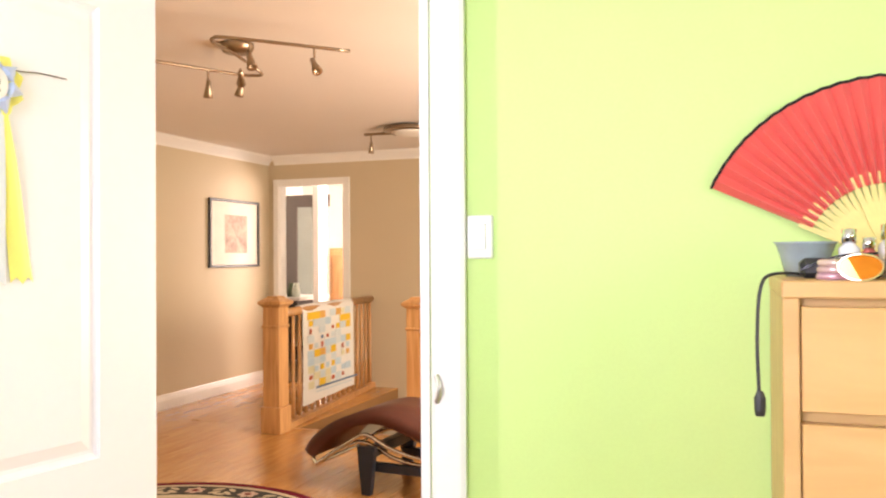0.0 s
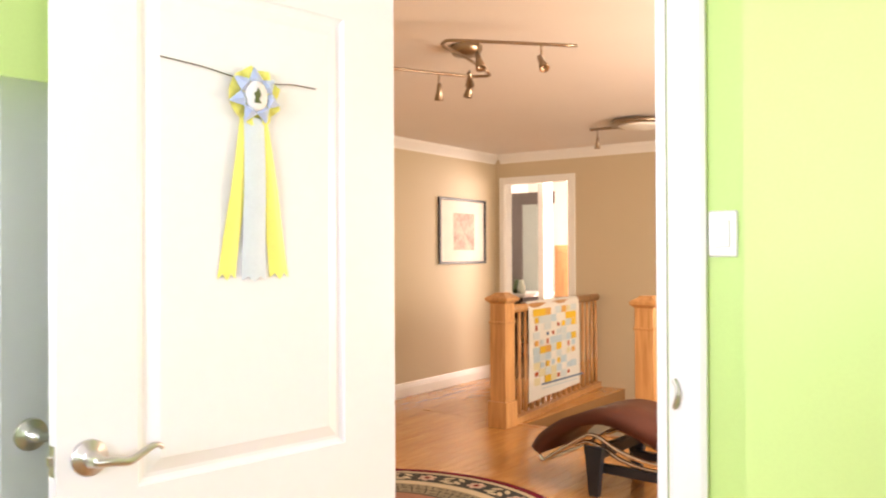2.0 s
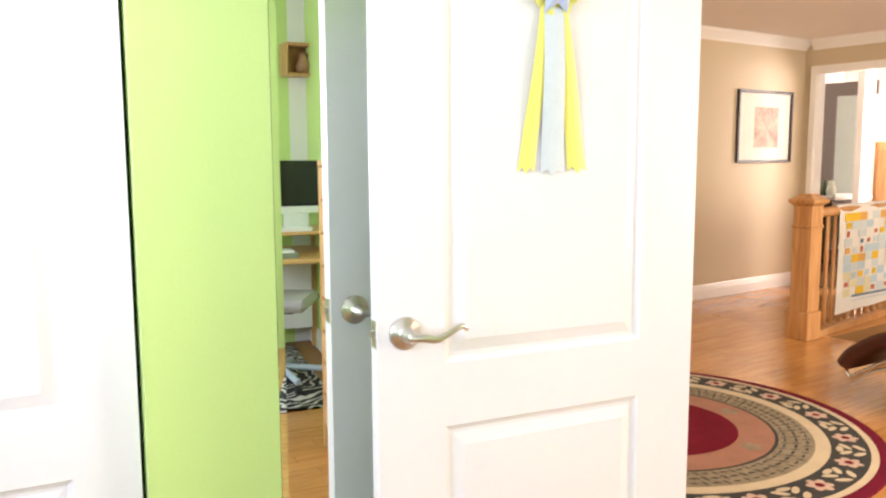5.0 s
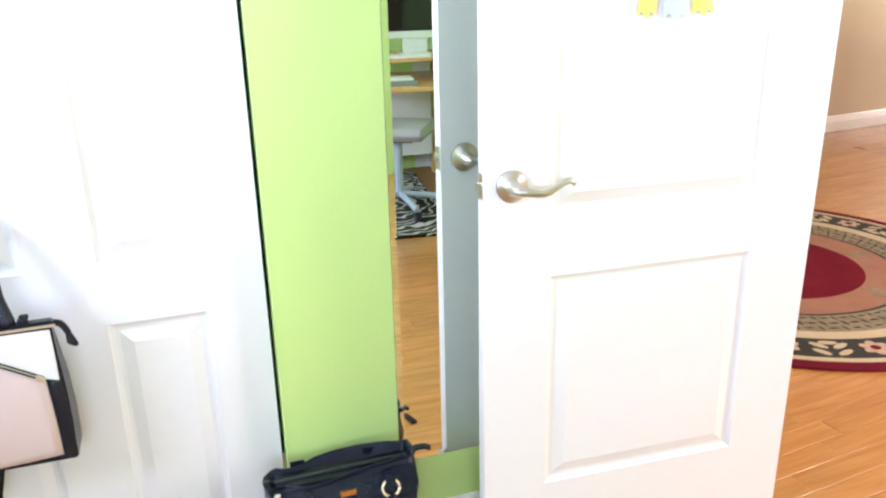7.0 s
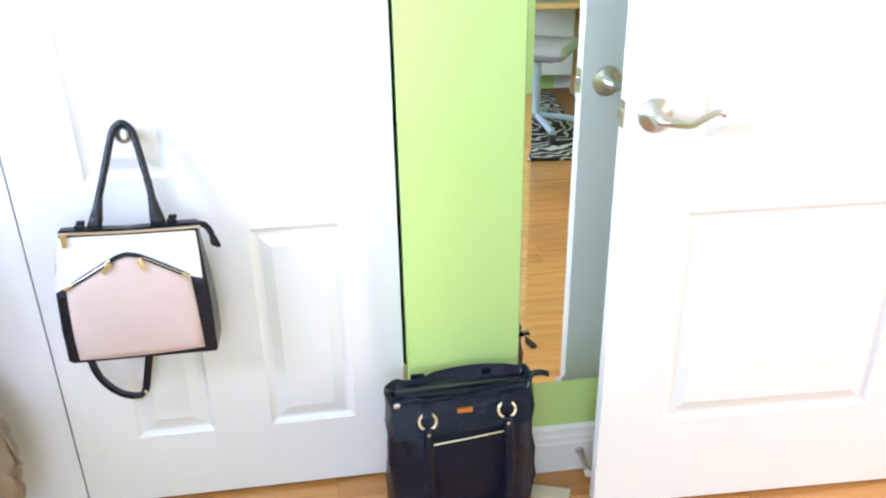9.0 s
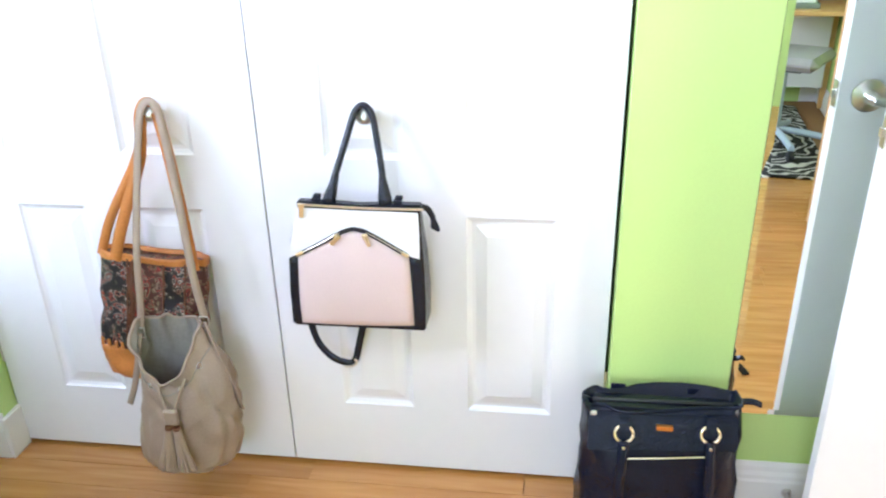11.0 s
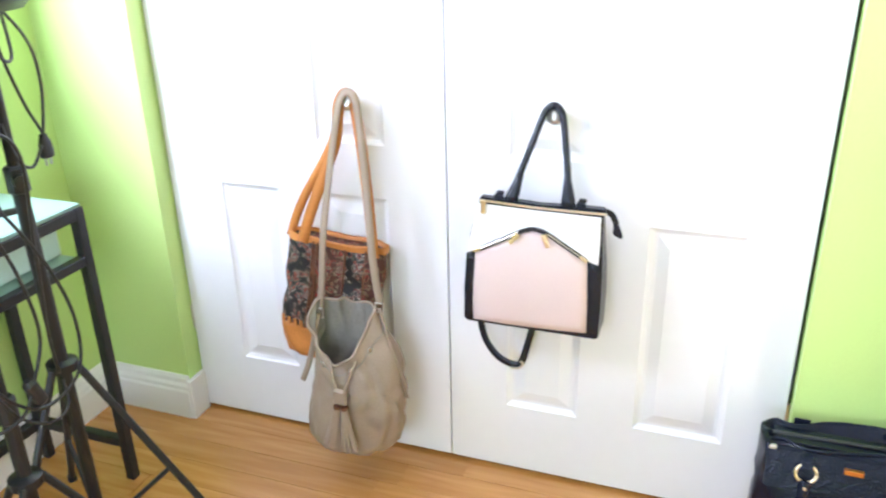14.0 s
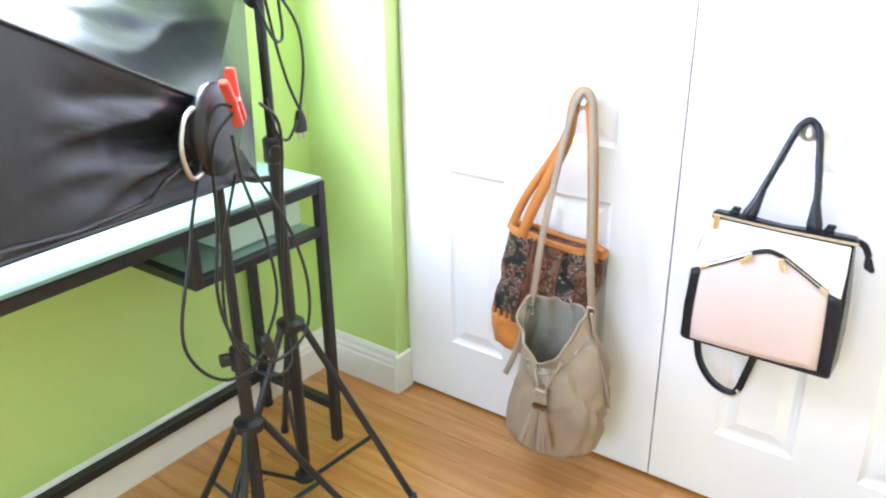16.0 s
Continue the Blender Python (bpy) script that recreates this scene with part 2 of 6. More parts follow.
# west wall with the closet opening
CL0, CL1, CLH = -1.395, 0.165, 2.02
structure("wall_west", boxes((WEST_X - WT, WEST_X, CL1, 1.372, 0, CEIL), (WEST_X - WT, WEST_X + 0.015, SOUTH_Y - WT, CL0, 0, CEIL), (WEST_X - WT, WEST_X, CL0, CL1, CLH, CEIL)), GREEN, "lime green painted wall beside the white closet doors", "wall")
# closet inside, its shade put into the colour
structure("closet_back", boxes((WEST_X - 0.75, WEST_X - 0.7, CL0 - 0.2, CL1 + 0.2, 0, CEIL), (WEST_X - 0.7, WEST_X - WT, CL0 - 0.2, CL0 - 0.15, 0, CEIL), (WEST_X - 0.7, WEST_X - WT, CL1 + 0.15, CL1 + 0.2, 0, CEIL)), DARK, "closet inside coloured near black for shade", "wall")
# south wall with the window
w0, w1, z0, z1 = WIN
structure("wall_south", boxes((WEST_X + 0.015, w0, SOUTH_Y - WT, SOUTH_Y, 0, CEIL), (w1, EAST_X, SOUTH_Y - WT, SOUTH_Y, 0, CEIL), (w0, w1, SOUTH_Y - WT, SOUTH_Y, 0, z0), (w0, w1, SOUTH_Y - WT, SOUTH_Y, z1, CEIL)), GREEN, "lime green painted wall behind the glass desk", "wall")
wf = structure("window_1", boxes((w0, w0 + 0.05, SOUTH_Y - 0.05, SOUTH_Y - 0.01, z0, z1), (w1 - 0.05, w1, SOUTH_Y - 0.05, SOUTH_Y - 0.01, z0, z1), (w0 + 0.05, w1 - 0.05, SOUTH_Y - 0.05, SOUTH_Y - 0.01, z1 - 0.05, z1), (w0 + 0.05, w1 - 0.05, SOUTH_Y - 0.05, SOUTH_Y - 0.01, z0, z0 + 0.05)), TRIM, "white framed bedroom window", "window")
part("window_sill", boxes((w0 - 0.03, w1 + 0.03, SOUTH_Y, SOUTH_Y + 0.05, z0 - 0.03, z0), bevel=0.004), TRIM, wf)
structure("wall_east", boxes((EAST_X, EAST_X + WT, SOUTH_Y - WT, EAST_OPEN[0], 0, CEIL), (EAST_X, EAST_X + WT, EAST_OPEN[1], 1.62, 0, CEIL), (EAST_X, EAST_X + WT, EAST_OPEN[0], EAST_OPEN[1], 0, EAST_OPEN[2]), (EAST_X, EAST_X + WT, EAST_OPEN[0], EAST_OPEN[1], EAST_OPEN[3], CEIL)), GREEN, "lime green painted wall", "wall")
structure("wall_east_white", boxes((EAST_X, EAST_X + WT, 1.62, 2.2, 0, CEIL)), WHITE_WALL, "white painted wall behind the computer desk", "wall")
# door wall, in its own frame: opening, strip with the switch, and the set-back bay behind the chest
DW, DL, DH, BAY, BAYX = 0.688, -0.11, 2.05, -0.10, 0.883   # opening from DL to DW; the wall beyond BAYX stands proud
structure("wall_north", boxes((-0.3, DL - 0.02, 0, WT, 0, CEIL), (DL - 0.02, DW + 0.02, 0, WT, DH + 0.02, CEIL), (DW + 0.02, BAYX, 0, WT, 0, CEIL), (BAYX, 3.9, BAY, BAY + WT + 0.1, 0, CEIL)), GREEN, "lime green painted wall with doorway to the hall", "wall", N)
structure("ceiling", boxes((-2.4, EAST_X + WT, SOUTH_Y - WT, 1.36, CEIL, CEIL + 0.1)), CEILING, "white painted ceiling", "ceiling")
structure("ceiling_bay", boxes((-0.4, 3.9, -0.6, WT, CEIL + 0.003, CEIL + 0.1)), CEILING, "white painted ceiling", "ceiling", N)
# door frame of the hall doorway
df = structure("door_frame_1", boxes((DW, DW + 0.02, -0.006, WT + 0.006, 0, DH), (DL - 0.02, DL, -0.002, WT + 0.006, 0, DH), (DL - 0.02, DW + 0.02, -0.002, WT + 0.006, DH, DH + 0.02), (DW - 0.012, DW, 0.04, 0.075, 0, DH)), TRIM, "white painted door jamb with nickel strike plate", "door frame", N)
CAS = [(-0.045, 0), (-0.045, 0.012), (-0.035, 0.018), (0.02, 0.014), (0.03, 0.009), (0.032, 0)]


def casing(name, parent, x, ya, zt, sign, face):
    """An upright casing board with a moulded face; sign: which way is out of the wall."""
    bm = bmesh.new()
    prof = [(x + a * face, ya + sign * b) for a, b in CAS]
    lo = [bm.verts.new((a, b, 0)) for a, b in prof]
    hi = [bm.verts.new((a, b, zt)) for a, b in prof]
    n = len(prof)
    for i in range(n):
        bm.faces.new((lo[i], lo[(i + 1) % n], hi[(i + 1) % n], hi[i]))
    bm.faces.new(lo[::-1])
    bm.faces.new(hi)
    return part(name, bm, TRIM, parent)


casing("casing", df, DW + 0.056, -0.003, DH + 0.075, -1, -1)
part("head_casing", boxes((DL - 0.07, DW + 0.09, -0.018, -0.003, DH + 0.005, DH + 0.075), bevel=0.003), TRIM, df)
casing("casing", df, DL - 0.05, WT + 0.003, DH + 0.075, 1, 1)
casing("casing", df, DW + 0.05, WT + 0.003, DH + 0.075, 1, -1)
part("strike_plate", tube([(0.728, -0.021, 1.095), (0.734, -0.024, 1.085), (0.737, -0.026, 1.068), (0.734, -0.024, 1.051), (0.728, -0.021, 1.041)], 0.0055, 8, 4), NICKEL, df, "nickel strike plate")
# baseboards
bb = structure("baseboard", profile_run((WEST_X + 0.015, SOUTH_Y), (WEST_X + 0.015, CL0), [(-o, u) for o, u in BASE]), TRIM, "white moulded baseboard along the green walls", "baseboard")
part("baseboard_run", profile_run((WEST_X, CL1), (WEST_X, 1.36), [(-o, u) for o, u in BASE]), TRIM, bb)
part("baseboard_run", profile_run((EAST_X, SOUTH_Y), (WEST_X + 0.015, SOUTH_Y), [(-o, u) for o, u in BASE]), TRIM, bb)
part("baseboard_end", boxes((WEST_X - 0.04, WEST_X + 0.031, CL0, CL0 + 0.014, 0, 0.125), bevel=0.002), TRIM, bb)
b2 = structure("baseboard_north", profile_run((BAYX, BAY), (3.8, BAY), [(-o, u) for o, u in BASE]), TRIM, "white moulded baseboard along the green walls", "baseboard", N)

# ---------------------------------------------------------------- hall shell, in the door wall's frame
HU0, HU1, HV1 = -3.41, 2.1, 5.95
BD0, BD1 = -3.28, -2.50          # bathroom doorway
structure("wall_hall_near", boxes((HU0 - WT, -0.3, 0, WT, 0, CEIL)), BEIGE, "beige painted wall", "wall", N)
structure("wall_hall_near_face", boxes((-0.3, DL - 0.085, WT + 0.001, WT + 0.006, 0, CEIL), (DW + 0.085, HU1, WT + 0.001, WT + 0.006, 0, CEIL)), BEIGE, "beige painted wall", "wall", N)
structure("wall_hall_west", boxes((HU0 - WT, HU0, WT, HV1 + WT, 0, CEIL)), BEIGE, "beige painted hall wall with a framed picture", "wall", N)
structure("wall_hall_north", boxes((HU0, BD0, HV1, HV1 + WT, 0, CEIL), (BD1, HU1, HV1, HV1 + WT, -2.6, CEIL), (BD0, BD1, HV1, HV1 + WT, 2.11, CEIL)), BEIGE, "beige painted hall wall with bathroom doorway", "wall", N)
# unseen opening made up for the hall's fill lamp: y0, y1, z0, z1
HALL_OPEN = (1.75, 3.45, 0.8, 2.1)
structure("wall_hall_east", boxes((HU1, HU1 + WT, WT, HALL_OPEN[0], -2.6, CEIL), (HU1, HU1 + WT, HALL_OPEN[1], HV1 + WT, -2.6, CEIL), (HU1, HU1 + WT, HALL_OPEN[0], HALL_OPEN[1], -2.6, HALL_OPEN[2]), (HU1, HU1 + WT, HALL_OPEN[0], HALL_OPEN[1], HALL_OPEN[3], CEIL)), BEIGE, "beige painted hall wall", "wall", N)
structure("ceiling_hall", boxes((HU0 - WT, HU1 + WT, WT, HV1 + WT, CEIL, CEIL + 0.1)), CEILING, "pale painted hall ceiling", "ceiling", N)
cr = structure("crown_moulding", profile_run((HU0, HV1), (HU0, WT), [(o, CEIL + u) for o, u in CROWN]), TRIM, "white stepped crown moulding under the ceiling", "moulding", N)
part("crown_run", profile_run((HU1, HV1), (HU0 + 0.08, HV1), [(o, CEIL + u) for o, u in CROWN]), TRIM, cr)
hb = structure("baseboard_hall", profile_run((HU0, HV1), (HU0, WT), BASE), TRIM, "white moulded hall baseboard", "baseboard", N)
part("baseboard_run", profile_run((BD0 - 0.06, HV1), (HU0, HV1), BASE), TRIM, hb)
# floors: one sheet under the boards, boards at the end of the file
FLOOR = structure("floor", boxes((-2.4, EAST_X + WT, SOUTH_Y - WT, 1.95, -0.12, -0.006)), OAK_GAP, "varnished honey oak strip floor of the bedroom", "floor")
STAIR_U = (-1.9, 2.1)
FLOOR_HALL = structure("floor_hall", boxes((HU0 - WT, HU1 + WT, 0.0, 3.95, -0.2, -0.008), (-4.7, -1.9, 3.95, 9.1, -0.2, -0.008)), OAK_GAP, "varnished honey oak strip floor of the hall", "floor", N)
structure("stairwell_floor", boxes((-1.9, HU1 + WT, 3.95, HV1 + WT, -2.7, -2.6)), OAK_GAP, "floor at the foot of the stairwell", "floor", N)

# ---------------------------------------------------------------- doors


def panel_door(root, w, h, t, panels, sides=(1, -1)):
    """A moulded panel door from its lower corner: x across, y through, z up. panels: x0, x1, z0, z1."""
    core = bmesh.new()
    box(core, 0, w, -t / 2 + 0.009, t / 2 - 0.009, 0, h)
    xs = sorted({p[0] for p in panels} | {p[1] for p in panels})
    cols = sorted({(p[0], p[1]) for p in panels})
    for s in sides:
        y0, y1 = (t / 2 - 0.009, t / 2) if s > 0 else (-t / 2, -t / 2 + 0.009)
        edges = [0] + [v for c in cols for v in c] + [w]
        for a, b in zip(edges[::2], edges[1::2]):
            box(core, a, b, y0, y1, 0, h)
        for c in cols:
            zs = [0] + [v for p in sorted((p for p in panels if (p[0], p[1]) == c), key=lambda p: p[2]) for v in (p[2], p[3])] + [h]
            for a, b in zip(zs[::2], zs[1::2]):
                box(core, c[0], c[1], y0, y1, a, b)
    body = part("door_leaf", core, DOOR_WHITE, root)
    for s in sides:
        for x0, x1, z0, z1 in panels:
            bm = bmesh.new()
            yf, yb = s * (t / 2 - 0.001), s * (t / 2 - 0.0088)
            rings = []
            for inset, y in ((0.0, s * (t / 2 - 0.0005)), (0.004, s * (t / 2 - 0.005)), (0.012, yb), (0.020, yb), (0.046, yf)):
                rings.append([bm.verts.new(q) for q in ((x0 + inset, y, z0 + inset), (x1 - inset, y, z0 + inset), (x1 - inset, y, z1 - inset), (x0 + inset, y, z1 - inset))])
            for a, b in zip(rings, rings[1:]):
                for i in range(4):
                    bm.faces.new((a[i], a[(i + 1) % 4], b[(i + 1) % 4], b[i]))
            bm.faces.new(rings[-1])
            part("panel", bm, DOOR_WHITE, root)
    return body


def lever(root, x, y, z, s, toward):
    """A round rose with a curved lever; s: the side of the door, toward: the way the lever points along x."""
    m = pose(x, y, z, -90 * s, 0, 0)
    rose = part("rose", lathe([(0, 0), (0.034, 0), (0.034, 0.004), (0.031, 0.008), (0.018, 0.012), (0.013, 0.02), (0.012, 0.045), (0.008, 0.05), (0, 0.05)], 28, m), NICKEL, root, "round brushed nickel rose", True)
    y1 = y + s * 0.045
    pts = [(x - toward * 0.006, y1, z), (x + toward * 0.02, y1 + s * 0.006, z - 0.002), (x + toward * 0.05, y1 + s * 0.008, z - 0.006), (x + toward * 0.075, y1 + s * 0.006, z + 0.003), (x + toward * 0.098, y1 + s * 0.004, z + 0.013), (x + toward * 0.112, y1 + s * 0.002, z + 0.012), (x + toward * 0.118, y1, z + 0.005)]
    n = 6 * 6 + 1
    part("lever_handle", tube(pts, 0.0085, 10, 6, [1.15 - 0.62 * i / (n - 1) for i in range(n)]), NICKEL, rose, "curved nickel lever", True)


LEAF = 0.80
d1 = thing("door_1", "white two-panel bedroom door standing open with a ribbon rosette on it", "door", pose(HINGE[0], HINGE[1] - 0.004, 0.012, 0, 0, -92.3), kind="structure")
panel_door(d1, LEAF, 2.02, 0.036, [(0.155, 0.652, 0.235, 0.755), (0.155, 0.652, 0.89, 1.88)])
lever(d1, 0.742, 0.018, 0.962, 1, -1)
lever(d1, 0.742, -0.018, 0.962, -1, -1)
part("latch_plate", boxes((LEAF, LEAF + 0.0015, -0.012, 0.012, 0.935, 0.99), (LEAF, LEAF + 0.008, -0.006, 0.006, 0.955, 0.97)), NICKEL, d1, "nickel latch")
for hz in (0.2, 1.0, 1.8):
    part("hinge", lathe([(0.006, 0), (0.006, 0.09)], 10, pose(-0.003, -0.020, hz)), NICKEL, d1)

CW = (0.764, 0.778)
for i, (y0, cols) in enumerate(((-1.390, ((0.155, 0.325), (0.44, 0.615))), (-0.622, ((0.145, 0.320), (0.455, 0.655))))):
    d = thing(("door_2", "door_3")[i], ("white four-panel closet door with a fabric bag on its knob", "white four-panel closet door with a pink bag on its knob")[i], "closet door", pose(WEST_X - 0.057, y0, 0.012, 0, 0, 90), kind="structure")
    panel_door(d, CW[i], 1.99, 0.034, [(a, b, z0, z1) for a, b in cols for z0, z1 in ((0.185, 0.70), (0.83, 1.84))], (-1,))
    kx = (0.542, 0.248)[i]
    part("knob", lathe([(0, 0), (0.012, 0), (0.009, 0.008), (0.008, 0.018), (0.017, 0.026), (0.019, 0.034), (0.015, 0.041), (0, 0.043)], 20, pose(kx, -0.017, 0.935, 90, 0, 0)), SATIN, d, "round satin nickel knob", True)
    part("hinge", lathe([(0.005, 0), (0.005, 0.07)], 8, pose((-0.004, CW[1] + 0.004)[i], -0.014, 0.25)), NICKEL, d)
# added near-black sheet, so the gaps round the closet doors read as shade
structure("closet_shade_sheet", boxes((WEST_X - 0.13, WEST_X - 0.122, CL0, CL1, 0.0, CLH)), DARK, "near-black sheet standing in for shade behind the closet doors", "wall")

# mirror on the wall behind the door
mr = thing("wall_mirror", "tall narrow mirror on the green wall behind the door", "mirror", pose(WEST_X, 0.428, 0.27, 0, 0, 90))
MW, MH = 0.37, 1.41
bm = bmesh.new()
o = [bm.verts.new(p) for p in ((0, -0.003, 0), (MW, -0.003, 0), (MW, -0.003, MH), (0, -0.003, MH))]
q = [bm.verts.new(p) for p in ((0.014, -0.0046, 0.014), (MW - 0.014, -0.0046, 0.014), (MW - 0.014, -0.0046, MH - 0.014), (0.014, -0.0046, MH - 0.014))]
for i in range(4):
    bm.faces.new((o[i], o[(i + 1) % 4], q[(i + 1) % 4], q[i]))
bm.faces.new(q)
part("mirror_glass", bm, MIRROR, mr)
part("mirror_backing", boxes((0, MW, -0.0028, 0, 0, MH)), DARK, mr)
for hx in (0.02, MW - 0.03):
    part("clip", boxes((hx, hx + 0.012, -0.008, 0, -0.006, 0.008), bevel=0.001), NICKEL, mr)

# spring door stop on the baseboard
ds = thing("door_stop", "metal spring door stop screwed to the white baseboard", "door stop", pose(WEST_X + 0.016, 0.592, 0.06))
hel = [(0.006 + 0.06 * k / 120, 0.006 * math.cos(k * 0.55), -0.012 * k / 120 + 0.006 * math.sin(k * 0.55)) for k in range(121)]
part("spring", tube(hel, 0.0014, 5), NICKEL, ds, smooth=True)
part("mount", lathe([(0, 0), (0.012, 0), (0.009, 0.008), (0, 0.008)], 14, pose(0, 0, 0, 0, 90, 0)), NICKEL, ds)
part("rubber_tip", lathe([(0, 0), (0.008, 0), (0.009, 0.012), (0, 0.014)], 12, pose(0.066, 0, -0.012, 0, 100, 0)), TRIM, ds, "white rubber tip")

# light switch
sw = thing("light_switch", "white rocker light switch on the green wall", "light switch", N @ pose(0.818, 0, 1.378))
part("plate", boxes((-0.0275, 0.0275, -0.006, 0, -0.044, 0.044), bevel=0.003), TRIM, sw)
part("rocker", boxes((-0.014, 0.014, -0.010, -0.005, -0.026, 0.026), bevel=0.002), TRIM, sw)

# ---------------------------------------------------------------- chest of drawers
ch = thing("chest_of_drawers", "tall light birch chest of drawers against the green wall", "chest of drawers", N @ pose(1.358, -0.46, 0))
CHW, CHD, CHT = 0.25, 0.345, 1.306
part("carcass", boxes((0, 0.02, 0, CHD, 0, CHT - 0.022), (CHW - 0.02, CHW, 0, CHD, 0, CHT - 0.022), (0.02, CHW - 0.02, CHD - 0.01, CHD, 0.02, CHT - 0.022), (0.02, CHW - 0.02, 0.02, CHD, 0.03, 0.05), bevel=0.0015), BIRCH, ch)
part("top", boxes((-0.001, CHW + 0.001, -0.002, CHD, CHT - 0.022, CHT), bevel=0.002), BIRCH, ch)
part("drawer_recess", boxes((0.021, CHW - 0.021, 0.028, 0.032, 0.05, CHT - 0.022)), BIRCH, ch)
zt = CHT - 0.033
while zt > 0.16:
    part("drawer_front", boxes((0.022, CHW - 0.022, 0.002, 0.02, zt - 0.132, zt), bevel=0.0015), BIRCH, ch)
    zt -= 0.147
# ---------------------------------------------------------------- bags on the closet doors
PINK = mat("blush_pink_leather", (0.69, 0.55, 0.51), 0.5, vary=0.04, scale=8, grain=320, bump=0.25)
WHITE_LEATHER = mat("white_leather", (0.82, 0.81, 0.79), 0.5, vary=0.03, scale=8, grain=320, bump=0.25)
TAN = mat("tan_leather", (0.50, 0.19, 0.04), 0.45, vary=0.18, scale=10, grain=180, bump=0.3)
TAUPE = mat("taupe_leather", (0.33, 0.255, 0.185), 0.45, vary=0.14, scale=9, grain=240, bump=0.4)
TAUPE_IN = mat("grey_bag_lining", (0.26, 0.24, 0.20), 0.7, vary=0.15, scale=14, grain=120, bump=0.4)
FACE_X = WEST_X - 0.040


def prism(pts, y0, y1, bevel=0.0):
    """A flat piece with the outline pts (x, z) from depth y0 to y1."""
    bm = bmesh.new()
    a = [bm.verts.new((x, y0, z)) for x, z in pts]
    b = [bm.verts.new((x, y1, z)) for x, z in pts]
    n = len(pts)
    for i in range(n):
        bm.faces.new((a[i], a[(i + 1) % n], b[(i + 1) % n], b[i]))
    bm.faces.new(a[::-1])
    bm.faces.new(b)
    if bevel:
        bmesh.ops.recalc_face_normals(bm, faces=bm.faces)
        bmesh.ops.bevel(bm, geom=bm.edges[:], offset=bevel, segments=2, affect="EDGES")
    return bm


def padded(pts, y_front, y_back, bulge, edge=0.004, steps=5):
    """A padded leather panel with the outline pts (x, z): rounded rim, face swelling by bulge."""
    bm = bmesh.new()
    cx, cz = sum(p[0] for p in pts) / len(pts), sum(p[1] for p in pts) / len(pts)
    rings = [[bm.verts.new((x, y_back, z)) for x, z in pts], [bm.verts.new((x, y_front + edge, z)) for x, z in pts]]
    for k in range(steps):
        f = 0.975 * (1 - k / steps) if k else 0.975
        y = y_front - bulge * (1 - f ** 2)
        rings.append([bm.verts.new((cx + (x - cx) * f, y, cz + (z - cz) * f)) for x, z in pts])
    n = len(pts)
    for a, b in zip(rings, rings[1:]):
        for i in range(n):
            bm.faces.new((a[i], a[(i + 1) % n], b[(i + 1) % n], b[i]))
    bm.faces.new(rings[0][::-1])
    bm.faces.new(rings[-1])
    return bm


ZIP_TAPE = mat("black_zip_tape", (0.012, 0.012, 0.014), 0.6, vary=0.1)
PALE_METAL = glossy("pale_gold_zip_teeth", (0.80, 0.74, 0.62), 0.35)
pb = thing("backpack_handbag", "blush pink, white and black handbag hanging from the closet knob", "handbag", pose(FACE_X, -0.392, 0.488, 0, 0, 90))
part("body", loft([[(x0, -0.112, z), (x0 + 0.004, -0.1145, z), (x1 - 0.004, -0.1145, z), (x1, -0.112, z), (x1, yb - 0.004, z), (x1 - 0.005, yb, z), (x0 + 0.005, yb, z), (x0, yb - 0.004, z)] for z, x0, x1, yb in ((0.0, -0.150, 0.143, -0.040), (0.004, -0.154, 0.146, -0.034), (0.08, -0.155, 0.148, -0.036), (0.16, -0.148, 0.147, -0.050), (0.22, -0.138, 0.144, -0.068), (0.288, -0.118, 0.142, -0.092))]), BLACK_LEATHER, pb)
part("white_panel", prism([(-0.1475, 0.166), (-0.135, 0.172), (-0.03, 0.226), (0.001, 0.237), (0.032, 0.230), (0.118, 0.180), (0.1385, 0.174), (0.1395, 0.230), (0.1385, 0.280), (0.016, 0.281), (-0.119, 0.284), (-0.133, 0.232)], -0.1172, -0.106, 0.0012), WHITE_LEATHER, pb, "white leather upper panel")
part("pink_panel", padded([(-0.134, 0.005), (-0.06, 0.004), (0.0, 0.005), (0.06, 0.007), (0.122, 0.011), (0.1215, 0.055), (0.120, 0.10), (0.1165, 0.178), (0.075, 0.204), (0.032, 0.230), (0.016, 0.2365), (0.001, 0.238), (-0.014, 0.2345), (-0.03, 0.227), (-0.08, 0.198), (-0.128, 0.172), (-0.133, 0.10), (-0.135, 0.05)], -0.1185, -0.106, 0.011, 0.006, 8), PINK, pb, "blush pink leather pocket", True)
part("side_flap", padded([(-0.1545, 0.005), (-0.134, 0.004), (-0.135, 0.06), (-0.133, 0.11), (-0.128, 0.173), (-0.1475, 0.166), (-0.1525, 0.09)], -0.1165, -0.10, 0.002, 0.003), BLACK_LEATHER, pb, "black leather side flap", True)
part("side_flap", padded([(0.122, 0.010), (0.1465, 0.012), (0.1475, 0.09), (0.1405, 0.175), (0.1165, 0.179), (0.120, 0.10)], -0.1165, -0.10, 0.002, 0.003), BLACK_LEATHER, pb, "black leather side flap", True)
roof = [(-0.126, -0.1195, 0.176), (-0.08, -0.1205, 0.201), (-0.03, -0.121, 0.230), (-0.012, -0.121, 0.238), (0.001, -0.121, 0.241), (0.016, -0.121, 0.2385), (0.032, -0.121, 0.2325), (0.075, -0.1205, 0.207), (0.114, -0.1195, 0.183)]
zp = part("pocket_zip", strap(roof, 0.0085, 0.003, 4, Vector((0, 1, 0))), ZIP_TAPE, pb)
